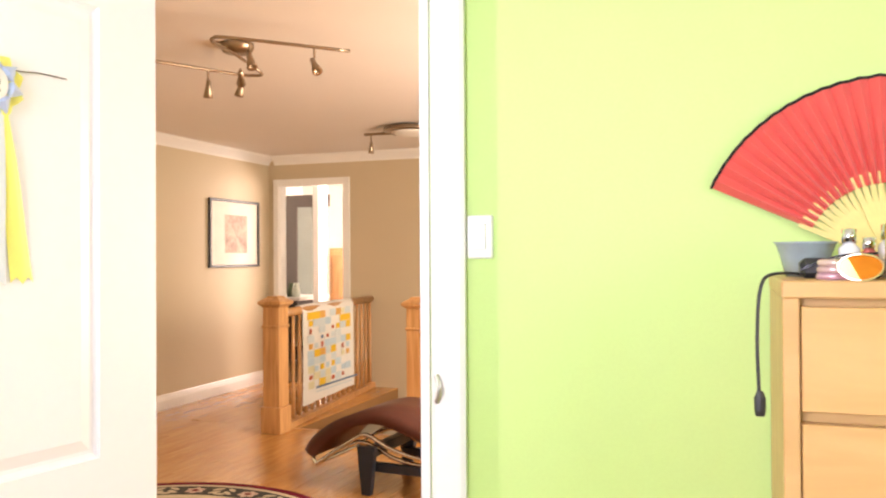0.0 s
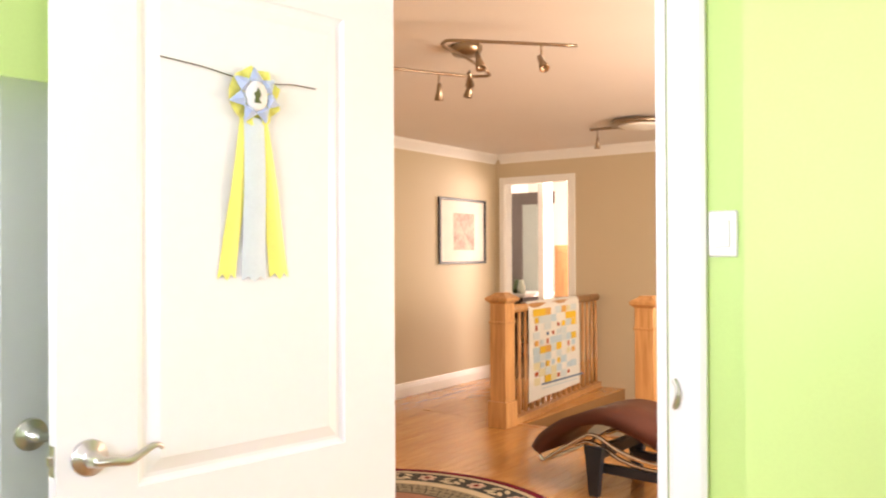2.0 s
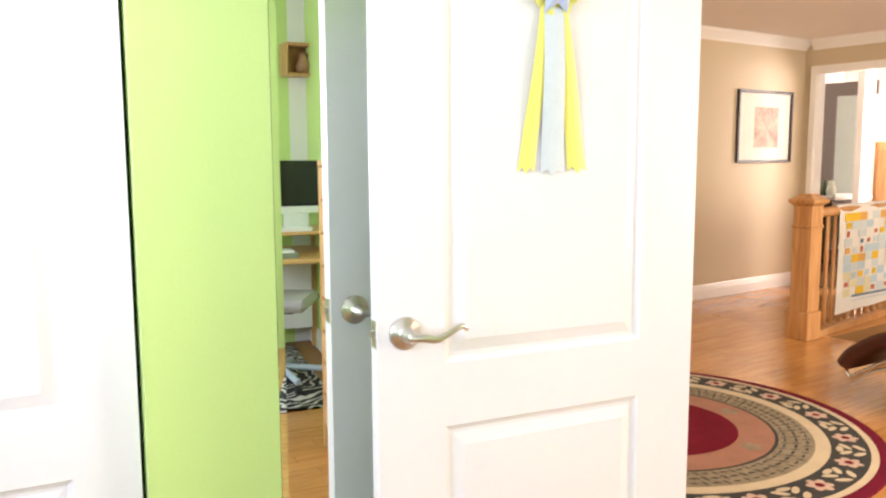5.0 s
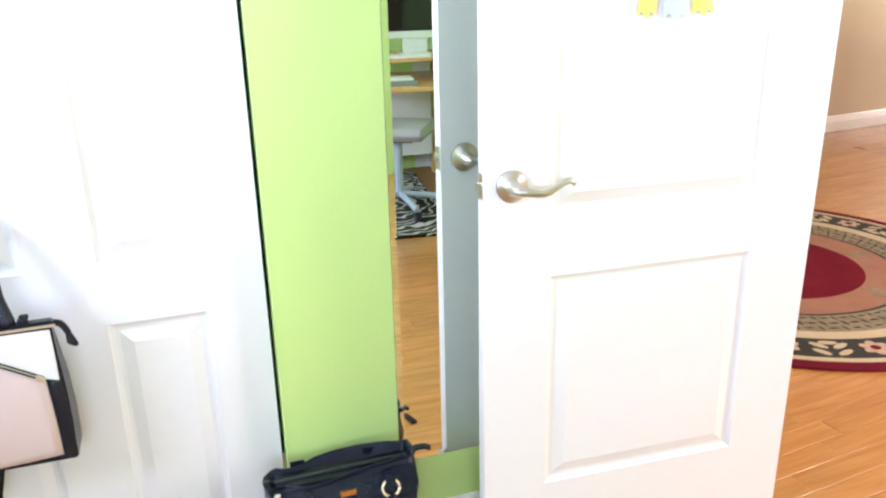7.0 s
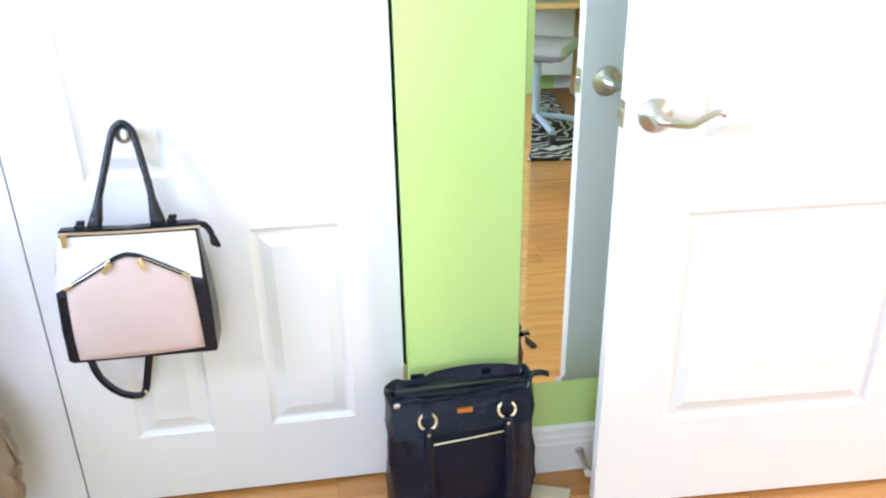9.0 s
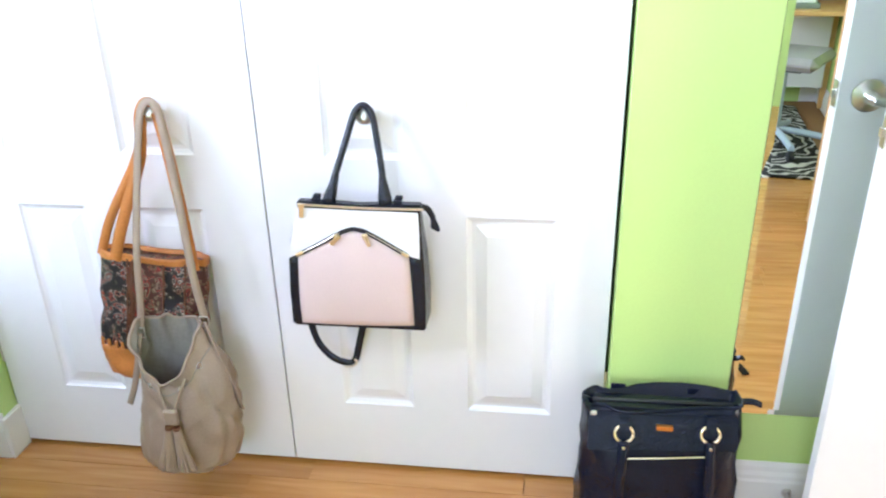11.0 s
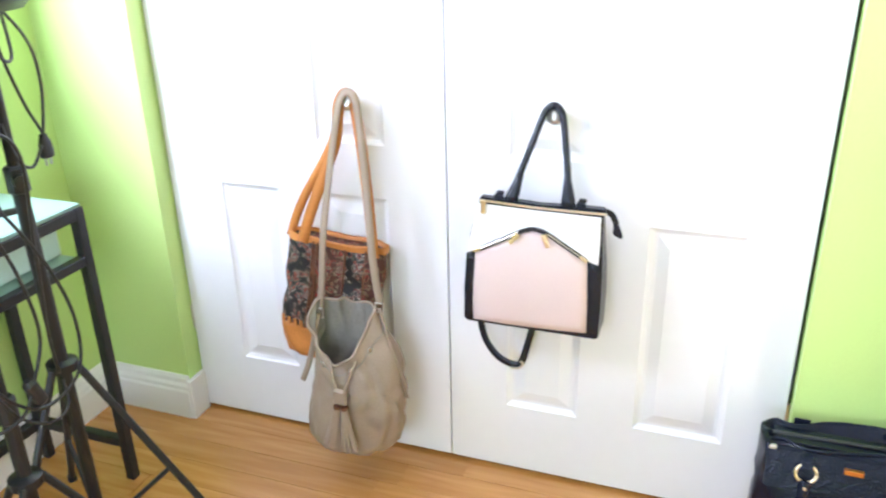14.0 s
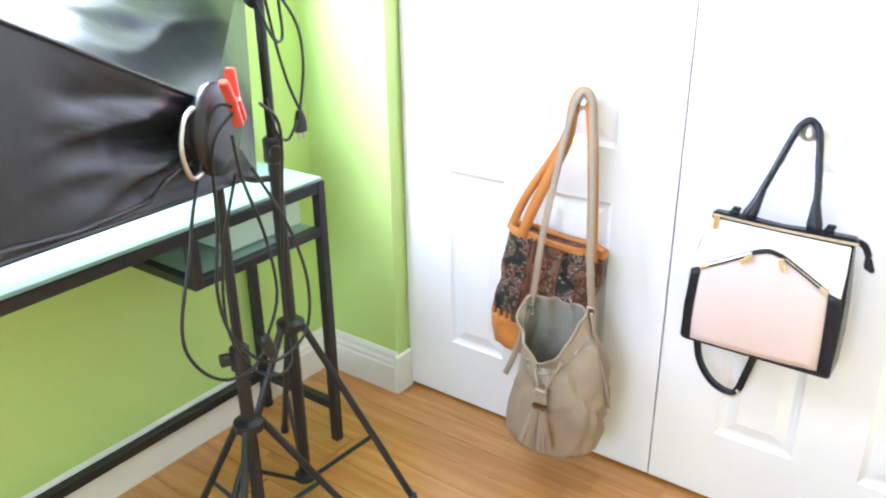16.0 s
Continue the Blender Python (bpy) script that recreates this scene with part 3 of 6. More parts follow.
for seg_ in (roof[:3], roof[6:]):
    part("zip_teeth", tube([(x, y - 0.0016, z + 0.0012) for x, y, z in seg_], 0.0012, 5, 3), PALE_METAL, zp)
for zx, zz, ang in ((-0.034, 0.224, 38), (0.026, 0.228, -18)):
    pu = part("zip_puller", boxes((-0.0045, 0.0045, -0.003, 0, -0.024, -0.006), bevel=0.001), GOLD, pb, "gold zip puller")
    pu.matrix_local = pose(zx, -0.125, zz, 0, ang, 0)
    part("slider", boxes((-0.006, 0.006, -0.005, 0.001, -0.006, 0.006), (-0.002, 0.002, -0.007, 0.0, -0.010, 0.004), bevel=0.001), GOLD, pu)
for zx, zz, ang in ((-0.121, 0.180, -28), (0.109, 0.187, 32)):
    part("zip_stop", boxes((-0.009, 0.009, -0.005, 0.0, -0.0035, 0.0035), bevel=0.001), GOLD, pb, "gold zip end").matrix_local = pose(zx, -0.120, zz, 0, ang, 0)
top = [(-0.118, 0.298), (-0.05, 0.297), (0.013, 0.293), (0.08, 0.297), (0.146, 0.297)]
part("top_band", prism([(-0.119, 0.284), (0.016, 0.281), (0.142, 0.281)] + top[::-1], -0.1165, -0.094, 0.003), BLACK_LEATHER, pb)
part("top_zip", strap([(-0.116, -0.1185, 0.2925), (0.013, -0.119, 0.2885), (0.150, -0.1175, 0.2885)], 0.0048, 0.002, 6, Vector((0, 1, 0))), PALE_METAL, pb, "pale metal zip")
part("zip_tab", strap([(0.145, -0.106, 0.290), (0.158, -0.104, 0.284), (0.168, -0.103, 0.264)], 0.012, 0.005, 6, Vector((0, 1, 0))), BLACK_LEATHER, pb)
part("zip_tab_end", prism([(0.162, 0.268), (0.173, 0.264), (0.183, 0.238), (0.178, 0.233), (0.162, 0.242)], -0.107, -0.100, 0.002), BLACK_LEATHER, pb)
pu = part("zip_puller", boxes((-0.0045, 0.0045, -0.004, 0.0, -0.026, -0.004), bevel=0.001), GOLD, pb, "gold zip puller")
pu.matrix_local = pose(-0.107, -0.1195, 0.290, 0, 4, 0)
part("slider", boxes((-0.006, 0.006, -0.005, 0.002, -0.005, 0.005), bevel=0.001), GOLD, pu)
hp = [(-0.052, -0.104, 0.30), (-0.042, -0.093, 0.335), (-0.029, -0.079, 0.375), (-0.016, -0.065, 0.416), (-0.004, -0.052, 0.455), (0.004, -0.045, 0.474), (0.019, -0.042, 0.4845), (0.034, -0.045, 0.474), (0.042, -0.052, 0.455), (0.050, -0.065, 0.416), (0.058, -0.079, 0.375), (0.064, -0.093, 0.335), (0.069, -0.104, 0.30)]
part("handle", tube(hp, 0.0072, 12, 6), BLACK_LEATHER, pb, "rolled black leather handle", True)
for hx, lean_ in ((-0.052, 1.3), (0.069, -0.65)):
    part("handle_tab", loft([superellipse(hx + lean_ * 0.22 * (z - 0.295), -0.104 + 0.3 * (z - 0.295), z, a, b_, 14, 2.4) for z, a, b_ in ((0.290, 0.0145, 0.011), (0.306, 0.0145, 0.011), (0.322, 0.0115, 0.010), (0.340, 0.0085, 0.009), (0.346, 0.0075, 0.008))]), BLACK_LEATHER, pb, smooth=True)
for hx in (-0.080, 0.094):
    part("strap_loop", boxes((hx - 0.009, hx + 0.009, -0.106, -0.092, 0.290, 0.303), (hx - 0.005, hx + 0.011, -0.103, -0.094, 0.302, 0.310), bevel=0.002), BLACK_LEATHER, pb)
part("back_strap", strap([(-0.142, -0.03, 0.010), (-0.137, -0.045, -0.035), (-0.122, -0.050, -0.085), (-0.088, -0.055, -0.122), (-0.048, -0.056, -0.134), (-0.034, -0.054, -0.122), (-0.024, -0.050, -0.083), (-0.012, -0.042, -0.030), (-0.002, -0.03, 0.010)], 0.016, 0.004, 6, Vector((0, 1, 0.3))), BLACK_LEATHER, pb, "black webbing back strap", True)
part("strap_buckle", tube([(-0.060, -0.060, -0.142), (-0.040, -0.062, -0.138), (-0.030, -0.061, -0.126), (-0.036, -0.060, -0.120)], 0.0028, 6, 4), PALE_METAL, pb)


def woven(name, ground, mid, accent, light, scale):
    """Woven paisley cloth: warped cells with nested outlines of several yarns."""
    m = bpy.data.materials.new(name)
    m.use_nodes = True
    nt = m.node_tree
    b = nt.nodes["Principled BSDF"]
    tc = nt.nodes.new("ShaderNodeTexCoord")
    wp = nt.nodes.new("ShaderNodeTexNoise")
    wp.inputs["Scale"].default_value, wp.inputs["Detail"].default_value = 30, 2
    mx = nt.nodes.new("ShaderNodeVectorMath")
    mx.operation = "MULTIPLY_ADD"
    mx.inputs[1].default_value = (0.034, 0.034, 0.034)
    nt.links.new(tc.outputs["Object"], wp.inputs["Vector"])
    nt.links.new(wp.outputs[1], mx.inputs[0])
    nt.links.new(tc.outputs["Object"], mx.inputs[2])
    vo = nt.nodes.new("ShaderNodeTexVoronoi")
    vo.inputs["Scale"].default_value = scale
    nt.links.new(mx.outputs[0], vo.inputs["Vector"])
    sp = nt.nodes.new("ShaderNodeSeparateColor")
    nt.links.new(vo.outputs["Color"], sp.inputs[0])
    ad = nt.nodes.new("ShaderNodeMath")
    ad.operation = "MULTIPLY_ADD"
    ad.inputs[1].default_value = 0.55
    nt.links.new(sp.outputs[0], ad.inputs[0])
    nt.links.new(vo.outputs["Distance"], ad.inputs[2])
    cr = nt.nodes.new("ShaderNodeValToRGB")
    cr.color_ramp.interpolation = "CONSTANT"
    el = cr.color_ramp.elements
    el[0].color = (*accent, 1)
    el[1].position, el[1].color = 0.16, (*ground, 1)
    for pos, col in ((0.30, mid), (0.38, light), (0.43, ground), (0.56, accent), (0.63, ground), (0.70, light), (0.74, mid), (0.86, ground)):
        e = el.new(pos)
        e.color = (*col, 1)
    nt.links.new(ad.outputs[0], cr.inputs[0])
    nt.links.new(cr.outputs[0], b.inputs["Base Color"])
    b.inputs["Roughness"].default_value = 0.5
    wv = nt.nodes.new("ShaderNodeTexNoise")
    wv.inputs["Scale"].default_value = 420
    nt.links.new(tc.outputs["Object"], wv.inputs["Vector"])
    bp = nt.nodes.new("ShaderNodeBump")
    bp.inputs["Strength"].default_value, bp.inputs["Distance"].default_value = 0.4, 0.002
    nt.links.new(wv.outputs[0], bp.inputs["Height"])
    nt.links.new(bp.outputs[0], b.inputs["Normal"])
    return m


PAISLEY = woven("dark_woven_paisley_fabric", (0.012, 0.010, 0.012), (0.06, 0.055, 0.035), (0.34, 0.055, 0.02), (0.50, 0.42, 0.34), 52)
RUSSET = woven("russet_woven_paisley_fabric", (0.07, 0.022, 0.016), (0.13, 0.10, 0.05), (0.32, 0.04, 0.025), (0.38, 0.27, 0.18), 60)

KY = -0.865
fb = thing("shoulder_bag", "tan leather shoulder bag with dark woven panels on closet knob", "handbag", pose(FACE_X, KY, 0.0, 0, 0, 90))


def sack(rows, n=64, e=2.6, cap=True):
    """A soft sack: rows of (centre x, half width, centre y, half depth, z, slope)."""
    return loft(cap=cap, sections=[[(p[0] + 0.002 * math.sin(0.9 * i + r[4] * 60), p[1] + 0.004 * math.sin(0.55 * i + r[4] * 45) + 0.003 * math.sin(0.21 * i - r[4] * 80), p[2] + r[5] * (p[0] - r[0])) for i, p in enumerate(superellipse(r[0], r[2], r[4], r[1], r[3], n, e))] for r in rows])


def between(rows, k):
    """Rows with k - 1 blends put in between each two."""
    out = []
    for a, b in zip(rows, rows[1:]):
        out += [tuple(p + (q - p) * i / k for p, q in zip(a, b)) for i in range(k)]
    return out + [rows[-1]]


lean = -0.075
part("base", sack(between([(-0.088, 0.055, -0.034, 0.010, 0.262, lean), (-0.088, 0.108, -0.035, 0.022, 0.272, lean), (-0.084, 0.127, -0.037, 0.029, 0.31, lean), (-0.074, 0.132, -0.038, 0.031, 0.365, lean)], 3)), TAN, fb, "tan leather bottom", True)
body_rows = between([(-0.074, 0.132, -0.038, 0.031, 0.365, lean), (-0.054, 0.132, -0.038, 0.032, 0.45, lean), (-0.041, 0.131, -0.037, 0.031, 0.53, lean), (-0.030, 0.130, -0.035, 0.027, 0.605, lean)], 4)
cloth_bm = sack(body_rows)
for f in cloth_bm.faces:
    c = f.calc_center_median()
    r = min(body_rows, key=lambda q: abs(q[4] - c.z))
    u = (c.x - r[0]) / r[1]
    f.material_index = 2 if -0.40 < u < -0.30 else (1 if -0.30 <= u < 0.27 or u > 0.66 else 0)
BROWN = mat("brown_leather_band", (0.13, 0.05, 0.022), 0.45, vary=0.2, scale=12, grain=180, bump=0.3)
part("fabric_body", cloth_bm, [PAISLEY, RUSSET, BROWN], fb, "dark woven paisley panels", True)
part("top_band", sack(between([(-0.031, 0.132, -0.035, 0.029, 0.598, lean), (-0.030, 0.132, -0.035, 0.029, 0.608, lean), (-0.029, 0.131, -0.035, 0.027, 0.617, lean), (-0.029, 0.127, -0.035, 0.023, 0.606, lean)], 2), cap=False), TAN, fb, "tan leather rim", True)
for u_ in (-0.40, -0.30, 0.27, 0.66):
    part("seam", tube([(r[0] + u_ * r[1], r[2] - r[3] * (1 - abs(u_) ** 2.6) ** (1 / 2.6) - 0.0035, r[4] + lean * u_ * r[1]) for r in body_rows], 0.0022, 6), BROWN, fb)
for u_ in (-0.9, -0.75, -0.6, -0.47):
    part("stitch_tab", boxes((-0.004, 0.004, -0.003, 0.003, -0.010, 0.010), bevel=0.001), TAN, fb).matrix_local = pose(-0.074 + u_ * 0.132, -0.038 - 0.031 * (1 - abs(u_) ** 2.6) ** (1 / 2.6) - 0.003, 0.372 + lean * u_ * 0.132)
for pts, w_ in (([(-0.158, -0.040, 0.607), (-0.132, -0.042, 0.668), (-0.100, -0.044, 0.726), (-0.026, -0.044, 0.843), (0.000, -0.036, 0.925), (0.008, -0.032, 0.955), (0.020, -0.030, 0.966)], 0.021),
                ([(-0.113, -0.062, 0.604), (-0.088, -0.063, 0.670), (-0.061, -0.060, 0.734), (-0.010, -0.050, 0.855), (0.000, -0.042, 0.935), (0.009, -0.037, 0.961), (0.021, -0.035, 0.969), (0.036, -0.037, 0.958), (0.044, -0.042, 0.930), (0.058, -0.052, 0.844), (0.069, -0.060, 0.741), (0.074, -0.063, 0.660), (0.076, -0.062, 0.586)], 0.026)):
    part("shoulder_strap", strap(pts, w_, 0.004, 7, Vector((0, 1, 0))), TAN, fb, "tan leather strap", True)

# bucket bag
bk = thing("bucket_bag", "taupe leather drawstring bucket bag with tassel on closet door", "handbag", pose(FACE_X + 0.030, KY + 0.018, 0.034, 0, 0, 90))
prof = [(0.000, 0.050, -0.115, 0.030, 0.066), (0.006, 0.096, -0.115, 0.058, 0.076), (0.014, 0.119, -0.115, 0.070, 0.106), (0.025, 0.127, -0.115, 0.074, 0.150), (0.033, 0.128, -0.115, 0.076, 0.195), (0.038, 0.122, -0.115, 0.074, 0.250), (0.038, 0.112, -0.114, 0.070, 0.300), (0.032, 0.100, -0.112, 0.066, 0.360), (0.018, 0.085, -0.110, 0.064, 0.410), (0.006, 0.080, -0.108, 0.066, 0.455)]


def bucket_ring(row, n=84):
    """One ring of the slouching bag: gathered pleats near the mouth, soft dents below, the front lip hanging low."""
    cx, a, cy, d, z = row
    k = max(0.0, (z - 0.22) / 0.235)
    low = max(0.0, 1 - k)
    ring = []
    for i in range(n):
        t = 2 * math.pi * i / n
        f = 1 + k * k * (0.085 * math.cos(7 * t + 0.6) + 0.05 * math.cos(12 * t + 1.0))
        f += 0.16 * (0.5 + k) * noise.noise(Vector((2.1 * math.cos(t), 2.1 * math.sin(t), z * 7.0)))
        f -= 0.11 * (1 - abs(math.sin(2.5 * t + 16 * z + 1.5 * noise.noise(Vector((math.cos(t), math.sin(t), z * 5)))))) ** 4 * min(1.0, 6 * max(0.0, z - 0.10))
        f += 0.085 * low * noise.noise(Vector((5 * math.cos(t), 5 * math.sin(t), z * 17.0 + 3)))
        front = max(0.0, -math.sin(t))
        ring.append((cx + a * f * math.cos(t), cy + d * f * math.sin(t), z - 0.02 * k * max(0.0, math.sin(t)) - 0.126 * k * front ** 1.4 + 0.006 * k * math.cos(6 * t)))
    return ring


def tube_skin(rings, close_first):
    bm = bmesh.new()
    vs = [[bm.verts.new(p) for p in r] for r in rings]
    n = len(vs[0])
    for a, c in zip(vs, vs[1:]):
        for i in range(n):
            bm.faces.new((a[i], a[(i + 1) % n], c[(i + 1) % n], c[i]))
    if close_first:
        bm.faces.new(vs[0][::-1])
    return bm


fine_rows = between(prof, 4)
part("body", tube_skin([bucket_ring(r) for r in fine_rows], True), TAUPE, bk, "taupe leather body", True)
part("lining", tube_skin([bucket_ring((a, b_ - 0.003, c, d - 0.003, e)) for a, b_, c, d, e in reversed(fine_rows[14:])], False), TAUPE_IN, bk, "grey lining", True)
part("bag_bottom_inside", prism([(-0.06, 0.19), (0.12, 0.19), (0.12, 0.196), (-0.06, 0.196)], -0.165, -0.065), TAUPE_IN, bk)
mouth = bucket_ring(fine_rows[-1])
part("rim_piping", tube(mouth + [mouth[0]], 0.0042, 6), TAUPE, bk, smooth=True)
hem = bucket_ring(fine_rows[-5])
part("rim_seam", tube([(p[0] + (p[0] - 0.02) * 0.02, p[1] + (p[1] + 0.108) * 0.03, p[2]) for p in hem + [hem[0]]], 0.0014, 5), TAUPE_IN, bk)
for i in (7, 16, 26, 35, 48, 57, 68, 77):
    p, q = Vector(hem[i]), Vector(hem[(i + 1) % 84])
    c = Vector((0.018, -0.108, p.z))
    out = (p - c).normalized()
    part("eyelet", lathe([(0.003, 0), (0.0068, 0), (0.0068, 0.0022), (0.003, 0.0022)], 12, Matrix.Translation(p + out * 0.001) @ out.to_track_quat("Z", "Y").to_matrix().to_4x4()), SATIN, bk)
part("shoulder_strap", strap([(-0.060, -0.10, 0.430), (-0.052, -0.095, 0.500), (-0.044, -0.080, 0.626), (-0.030, -0.042, 0.790), (-0.014, -0.024, 0.898), (-0.004, -0.018, 0.930), (0.010, -0.015, 0.941), (0.026, -0.018, 0.930), (0.036, -0.024, 0.898), (0.058, -0.052, 0.765), (0.083, -0.090, 0.572), (0.099, -0.10, 0.468)], 0.017, 0.004, 8, Vector((0.25, 1, 0))), TAUPE, bk, "taupe strap", True)
for bx, by, bz in ((-0.060, -0.106, 0.424), (0.100, -0.106, 0.462)):
    part("strap_buckle", tube([(bx - 0.010, by, bz - 0.012), (bx - 0.010, by, bz + 0.012), (bx + 0.010, by, bz + 0.012), (bx + 0.010, by, bz - 0.012), (bx - 0.010, by, bz - 0.012)], 0.0022, 6), SATIN, bk, "satin metal buckle")
part("strap_end", strap([(-0.060, -0.112, 0.425), (-0.070, -0.124, 0.360), (-0.090, -0.126, 0.290), (-0.116, -0.120, 0.232)], 0.014, 0.003, 7, Vector((0, 1, 0))), TAUPE, bk, smooth=True)
part("side_strap", strap([(0.100, -0.108, 0.462), (0.126, -0.120, 0.385), (0.152, -0.120, 0.300), (0.163, -0.115, 0.235)], 0.014, 0.003, 7, Vector((0.6, 1, 0))), TAUPE, bk, smooth=True)
part("drawstring", tube([(0.000, -0.178, 0.330), (0.010, -0.194, 0.312), (0.022, -0.203, 0.282)], 0.0036, 6, 5), TAUPE, bk)
part("drawstring", tube([(0.068, -0.176, 0.352), (0.055, -0.194, 0.320), (0.042, -0.203, 0.282)], 0.0036, 6, 5), TAUPE, bk)
part("toggle", boxes((0.015, 0.049, -0.211, -0.198, 0.246, 0.286), bevel=0.004), TAUPE, bk)
for tx, dx_ in ((0.023, -0.022), (0.042, 0.010)):
    tas = bmesh.new()
    rg = random.Random(int(tx * 1000))
    for k in range(16):
        q = 2 * math.pi * k / 16
        dx, dy = 0.006 * math.cos(q), 0.006 * math.sin(q)
        sweep(tas, curve_points([(tx + dx, -0.207 + dy * 0.6, 0.238), (tx + dx_ * 0.3 + dx * 1.7, -0.209 + dy, 0.195), (tx + dx_ + dx * 3.0 + rg.uniform(-0.004, 0.004), -0.211 + dy * 1.6, 0.128 + rg.uniform(-0.006, 0.006))], 3), circle(0.0031, 5))
    tsl = part("tassel", tas, TAUPE, bk, "taupe leather tassel")
    part("tassel_ring", lathe([(0.0085, 0), (0.0095, 0.004), (0.0085, 0.008)], 12, pose(tx, -0.207, 0.234)), BROWN, tsl)

# ---------------------------------------------------------------- black tote on the floor
tb = thing("tote_bag", "black pebbled leather tote with gold rings standing on the floor", "handbag", pose(WEST_X, 0.27, 0.0, 0, 0, 90) @ Matrix.Diagonal((1, 1, 0.91, 1)))
rows_ = [(0.0, 0.150, -0.10, 0.070, 0.004), (0.0, 0.168, -0.10, 0.080, 0.02), (0.0, 0.173, -0.10, 0.083, 0.06), (0.0, 0.175, -0.10, 0.083, 0.11), (0.0, 0.170, -0.10, 0.081, 0.16), (0.0, 0.172, -0.10, 0.079, 0.21), (0.0, 0.167, -0.10, 0.077, 0.26), (0.0, 0.169, -0.098, 0.070, 0.31), (-0.002, 0.164, -0.094, 0.053, 0.365), (-0.002, 0.163, -0.092, 0.044, 0.396)]


def tote_rings(rows, n=44, e=3.2):
    out = []
    for cx, a, cy, d, z in rows:
        out.append([(p[0] + 0.004 * math.sin(9 * i / n * 6.28 + z * 25), p[1] + 0.013 * math.sin(5 * i / n * 6.28 + z * 34) * (0.3 + z) + 0.004 * math.sin(8 * i / n * 6.28 - z * 61), p[2] + 0.012 * (p[0] / a) * (z > 0.3)) for i, p in enumerate(superellipse(cx, cy, z, a, d, n, e))])
    return out


secs = tote_rings(rows_ + [(-0.002, 0.158, -0.092, 0.039, 0.396), (-0.002, 0.156, -0.092, 0.037, 0.34)])
part("body", loft(secs), TOTE_LEATHER, tb, "black pebbled leather body", True)
part("rim", sweep(bmesh.new(), [Vector(p) for p in secs[9]] + [Vector(secs[9][0])], circle(0.004, 6)), TOTE_LEATHER, tb, smooth=True)
part("top_zip_panel", boxes((-0.145, 0.145, -0.118, -0.095, 0.376, 0.382), (-0.145, 0.145, -0.089, -0.064, 0.376, 0.382), bevel=0.002), TOTE_LEATHER, tb)
part("top_zip", tube([(-0.15, -0.092, 0.382), (0.0, -0.092, 0.385), (0.15, -0.092, 0.388)], 0.004, 6), BLACK_PLASTIC, tb)
part("front_zip", tube([(-0.085, -0.1815, 0.286), (0.0, -0.180, 0.294), (0.085, -0.1775, 0.303)], 0.0022, 6), GOLD, tb)
part("front_flap", prism([(-0.158, -0.004), (0.153, 0.014), (0.152, 0.096), (-0.156, 0.088)], -0.004, 0.010, 0.004), TOTE_LEATHER, tb).matrix_local = pose(0, -0.172, 0.302, -19, 0, 0)
part("metal_tag", boxes((-0.016, 0.018, -0.163, -0.154, 0.357, 0.369), bevel=0.001), mat("copper_tag", (0.75, 0.33, 0.08), 0.3, 0.9), tb, "small copper-coloured metal tag")
for rx_ in (-0.083, 0.093):
    ring_z = 0.348 + (0.012 if rx_ > 0 else 0)
    part("ring", tube([(rx_ + 0.019 * math.cos(k * math.pi / 12), -0.170 + 0.006 * math.sin(k * math.pi / 12), ring_z + 0.019 * math.sin(k * math.pi / 12)) for k in range(25)], 0.0034, 8), GOLD, tb, "gold ring", True)
    part("ring_loop", strap([(rx_, -0.152, ring_z + 0.034), (rx_, -0.163, ring_z + 0.029), (rx_, -0.170, ring_z + 0.013)], 0.022, 0.004, 5, Vector((0, 1, 0))), TOTE_LEATHER, tb)
    s_ = 1 if rx_ > 0 else -1
    part("handle", strap([(rx_, -0.178, ring_z - 0.014), (rx_ + 0.002 * s_, -0.192, ring_z - 0.06), (rx_ + 0.004 * s_, -0.202, 0.20), (rx_ - 0.008 * s_, -0.208, 0.09), (rx_ - 0.04 * s_, -0.214, 0.03), (0.0, -0.218, 0.012)], 0.021, 0.012, 7, Vector((0, 1, 0))), TOTE_LEATHER, tb, "black leather handle", True)
    for dz in (0.022, 0.034):
        part("rivet", lathe([(0, 0), (0.004, 0), (0.003, 0.002), (0, 0.0025)], 10, pose(rx_, -0.188, ring_z - dz - 0.004, 90, 0, 0)), GOLD, tb)
part("zip_end", strap([(0.15, -0.092, 0.390), (0.17, -0.092, 0.398), (0.19, -0.094, 0.400), (0.206, -0.096, 0.394)], 0.016, 0.006, 5), TOTE_LEATHER, tb)
part("zip_end", strap([(-0.15, -0.095, 0.386), (-0.166, -0.108, 0.398), (-0.160, -0.130, 0.394), (-0.148, -0.144, 0.384)], 0.012, 0.005, 5), TOTE_LEATHER, tb)
part("zip_puller", boxes((-0.154, -0.140, -0.150, -0.141, 0.378, 0.388), bevel=0.002), SATIN, tb, "silver zip puller")
for bx in (-0.09, 0.075):
    part("rear_handle_tab", boxes((bx - 0.016, bx + 0.016, -0.054, -0.049, 0.380, 0.399), bevel=0.002), TOTE_LEATHER, tb)


# small cream wedge beside the tote
wd = thing("door_wedge", "small cream wooden door wedge on the floor beside the tote", "door wedge", pose(WEST_X + 0.10, 0.49, 0, 0, 0, 60))
part("wedge", prism([(-0.05, 0.0), (0.05, 0.0), (0.05, 0.022), (-0.05, 0.006)], -0.02, 0.02, 0.001), mat("cream_wood", (0.70, 0.62, 0.45), 0.6), wd)

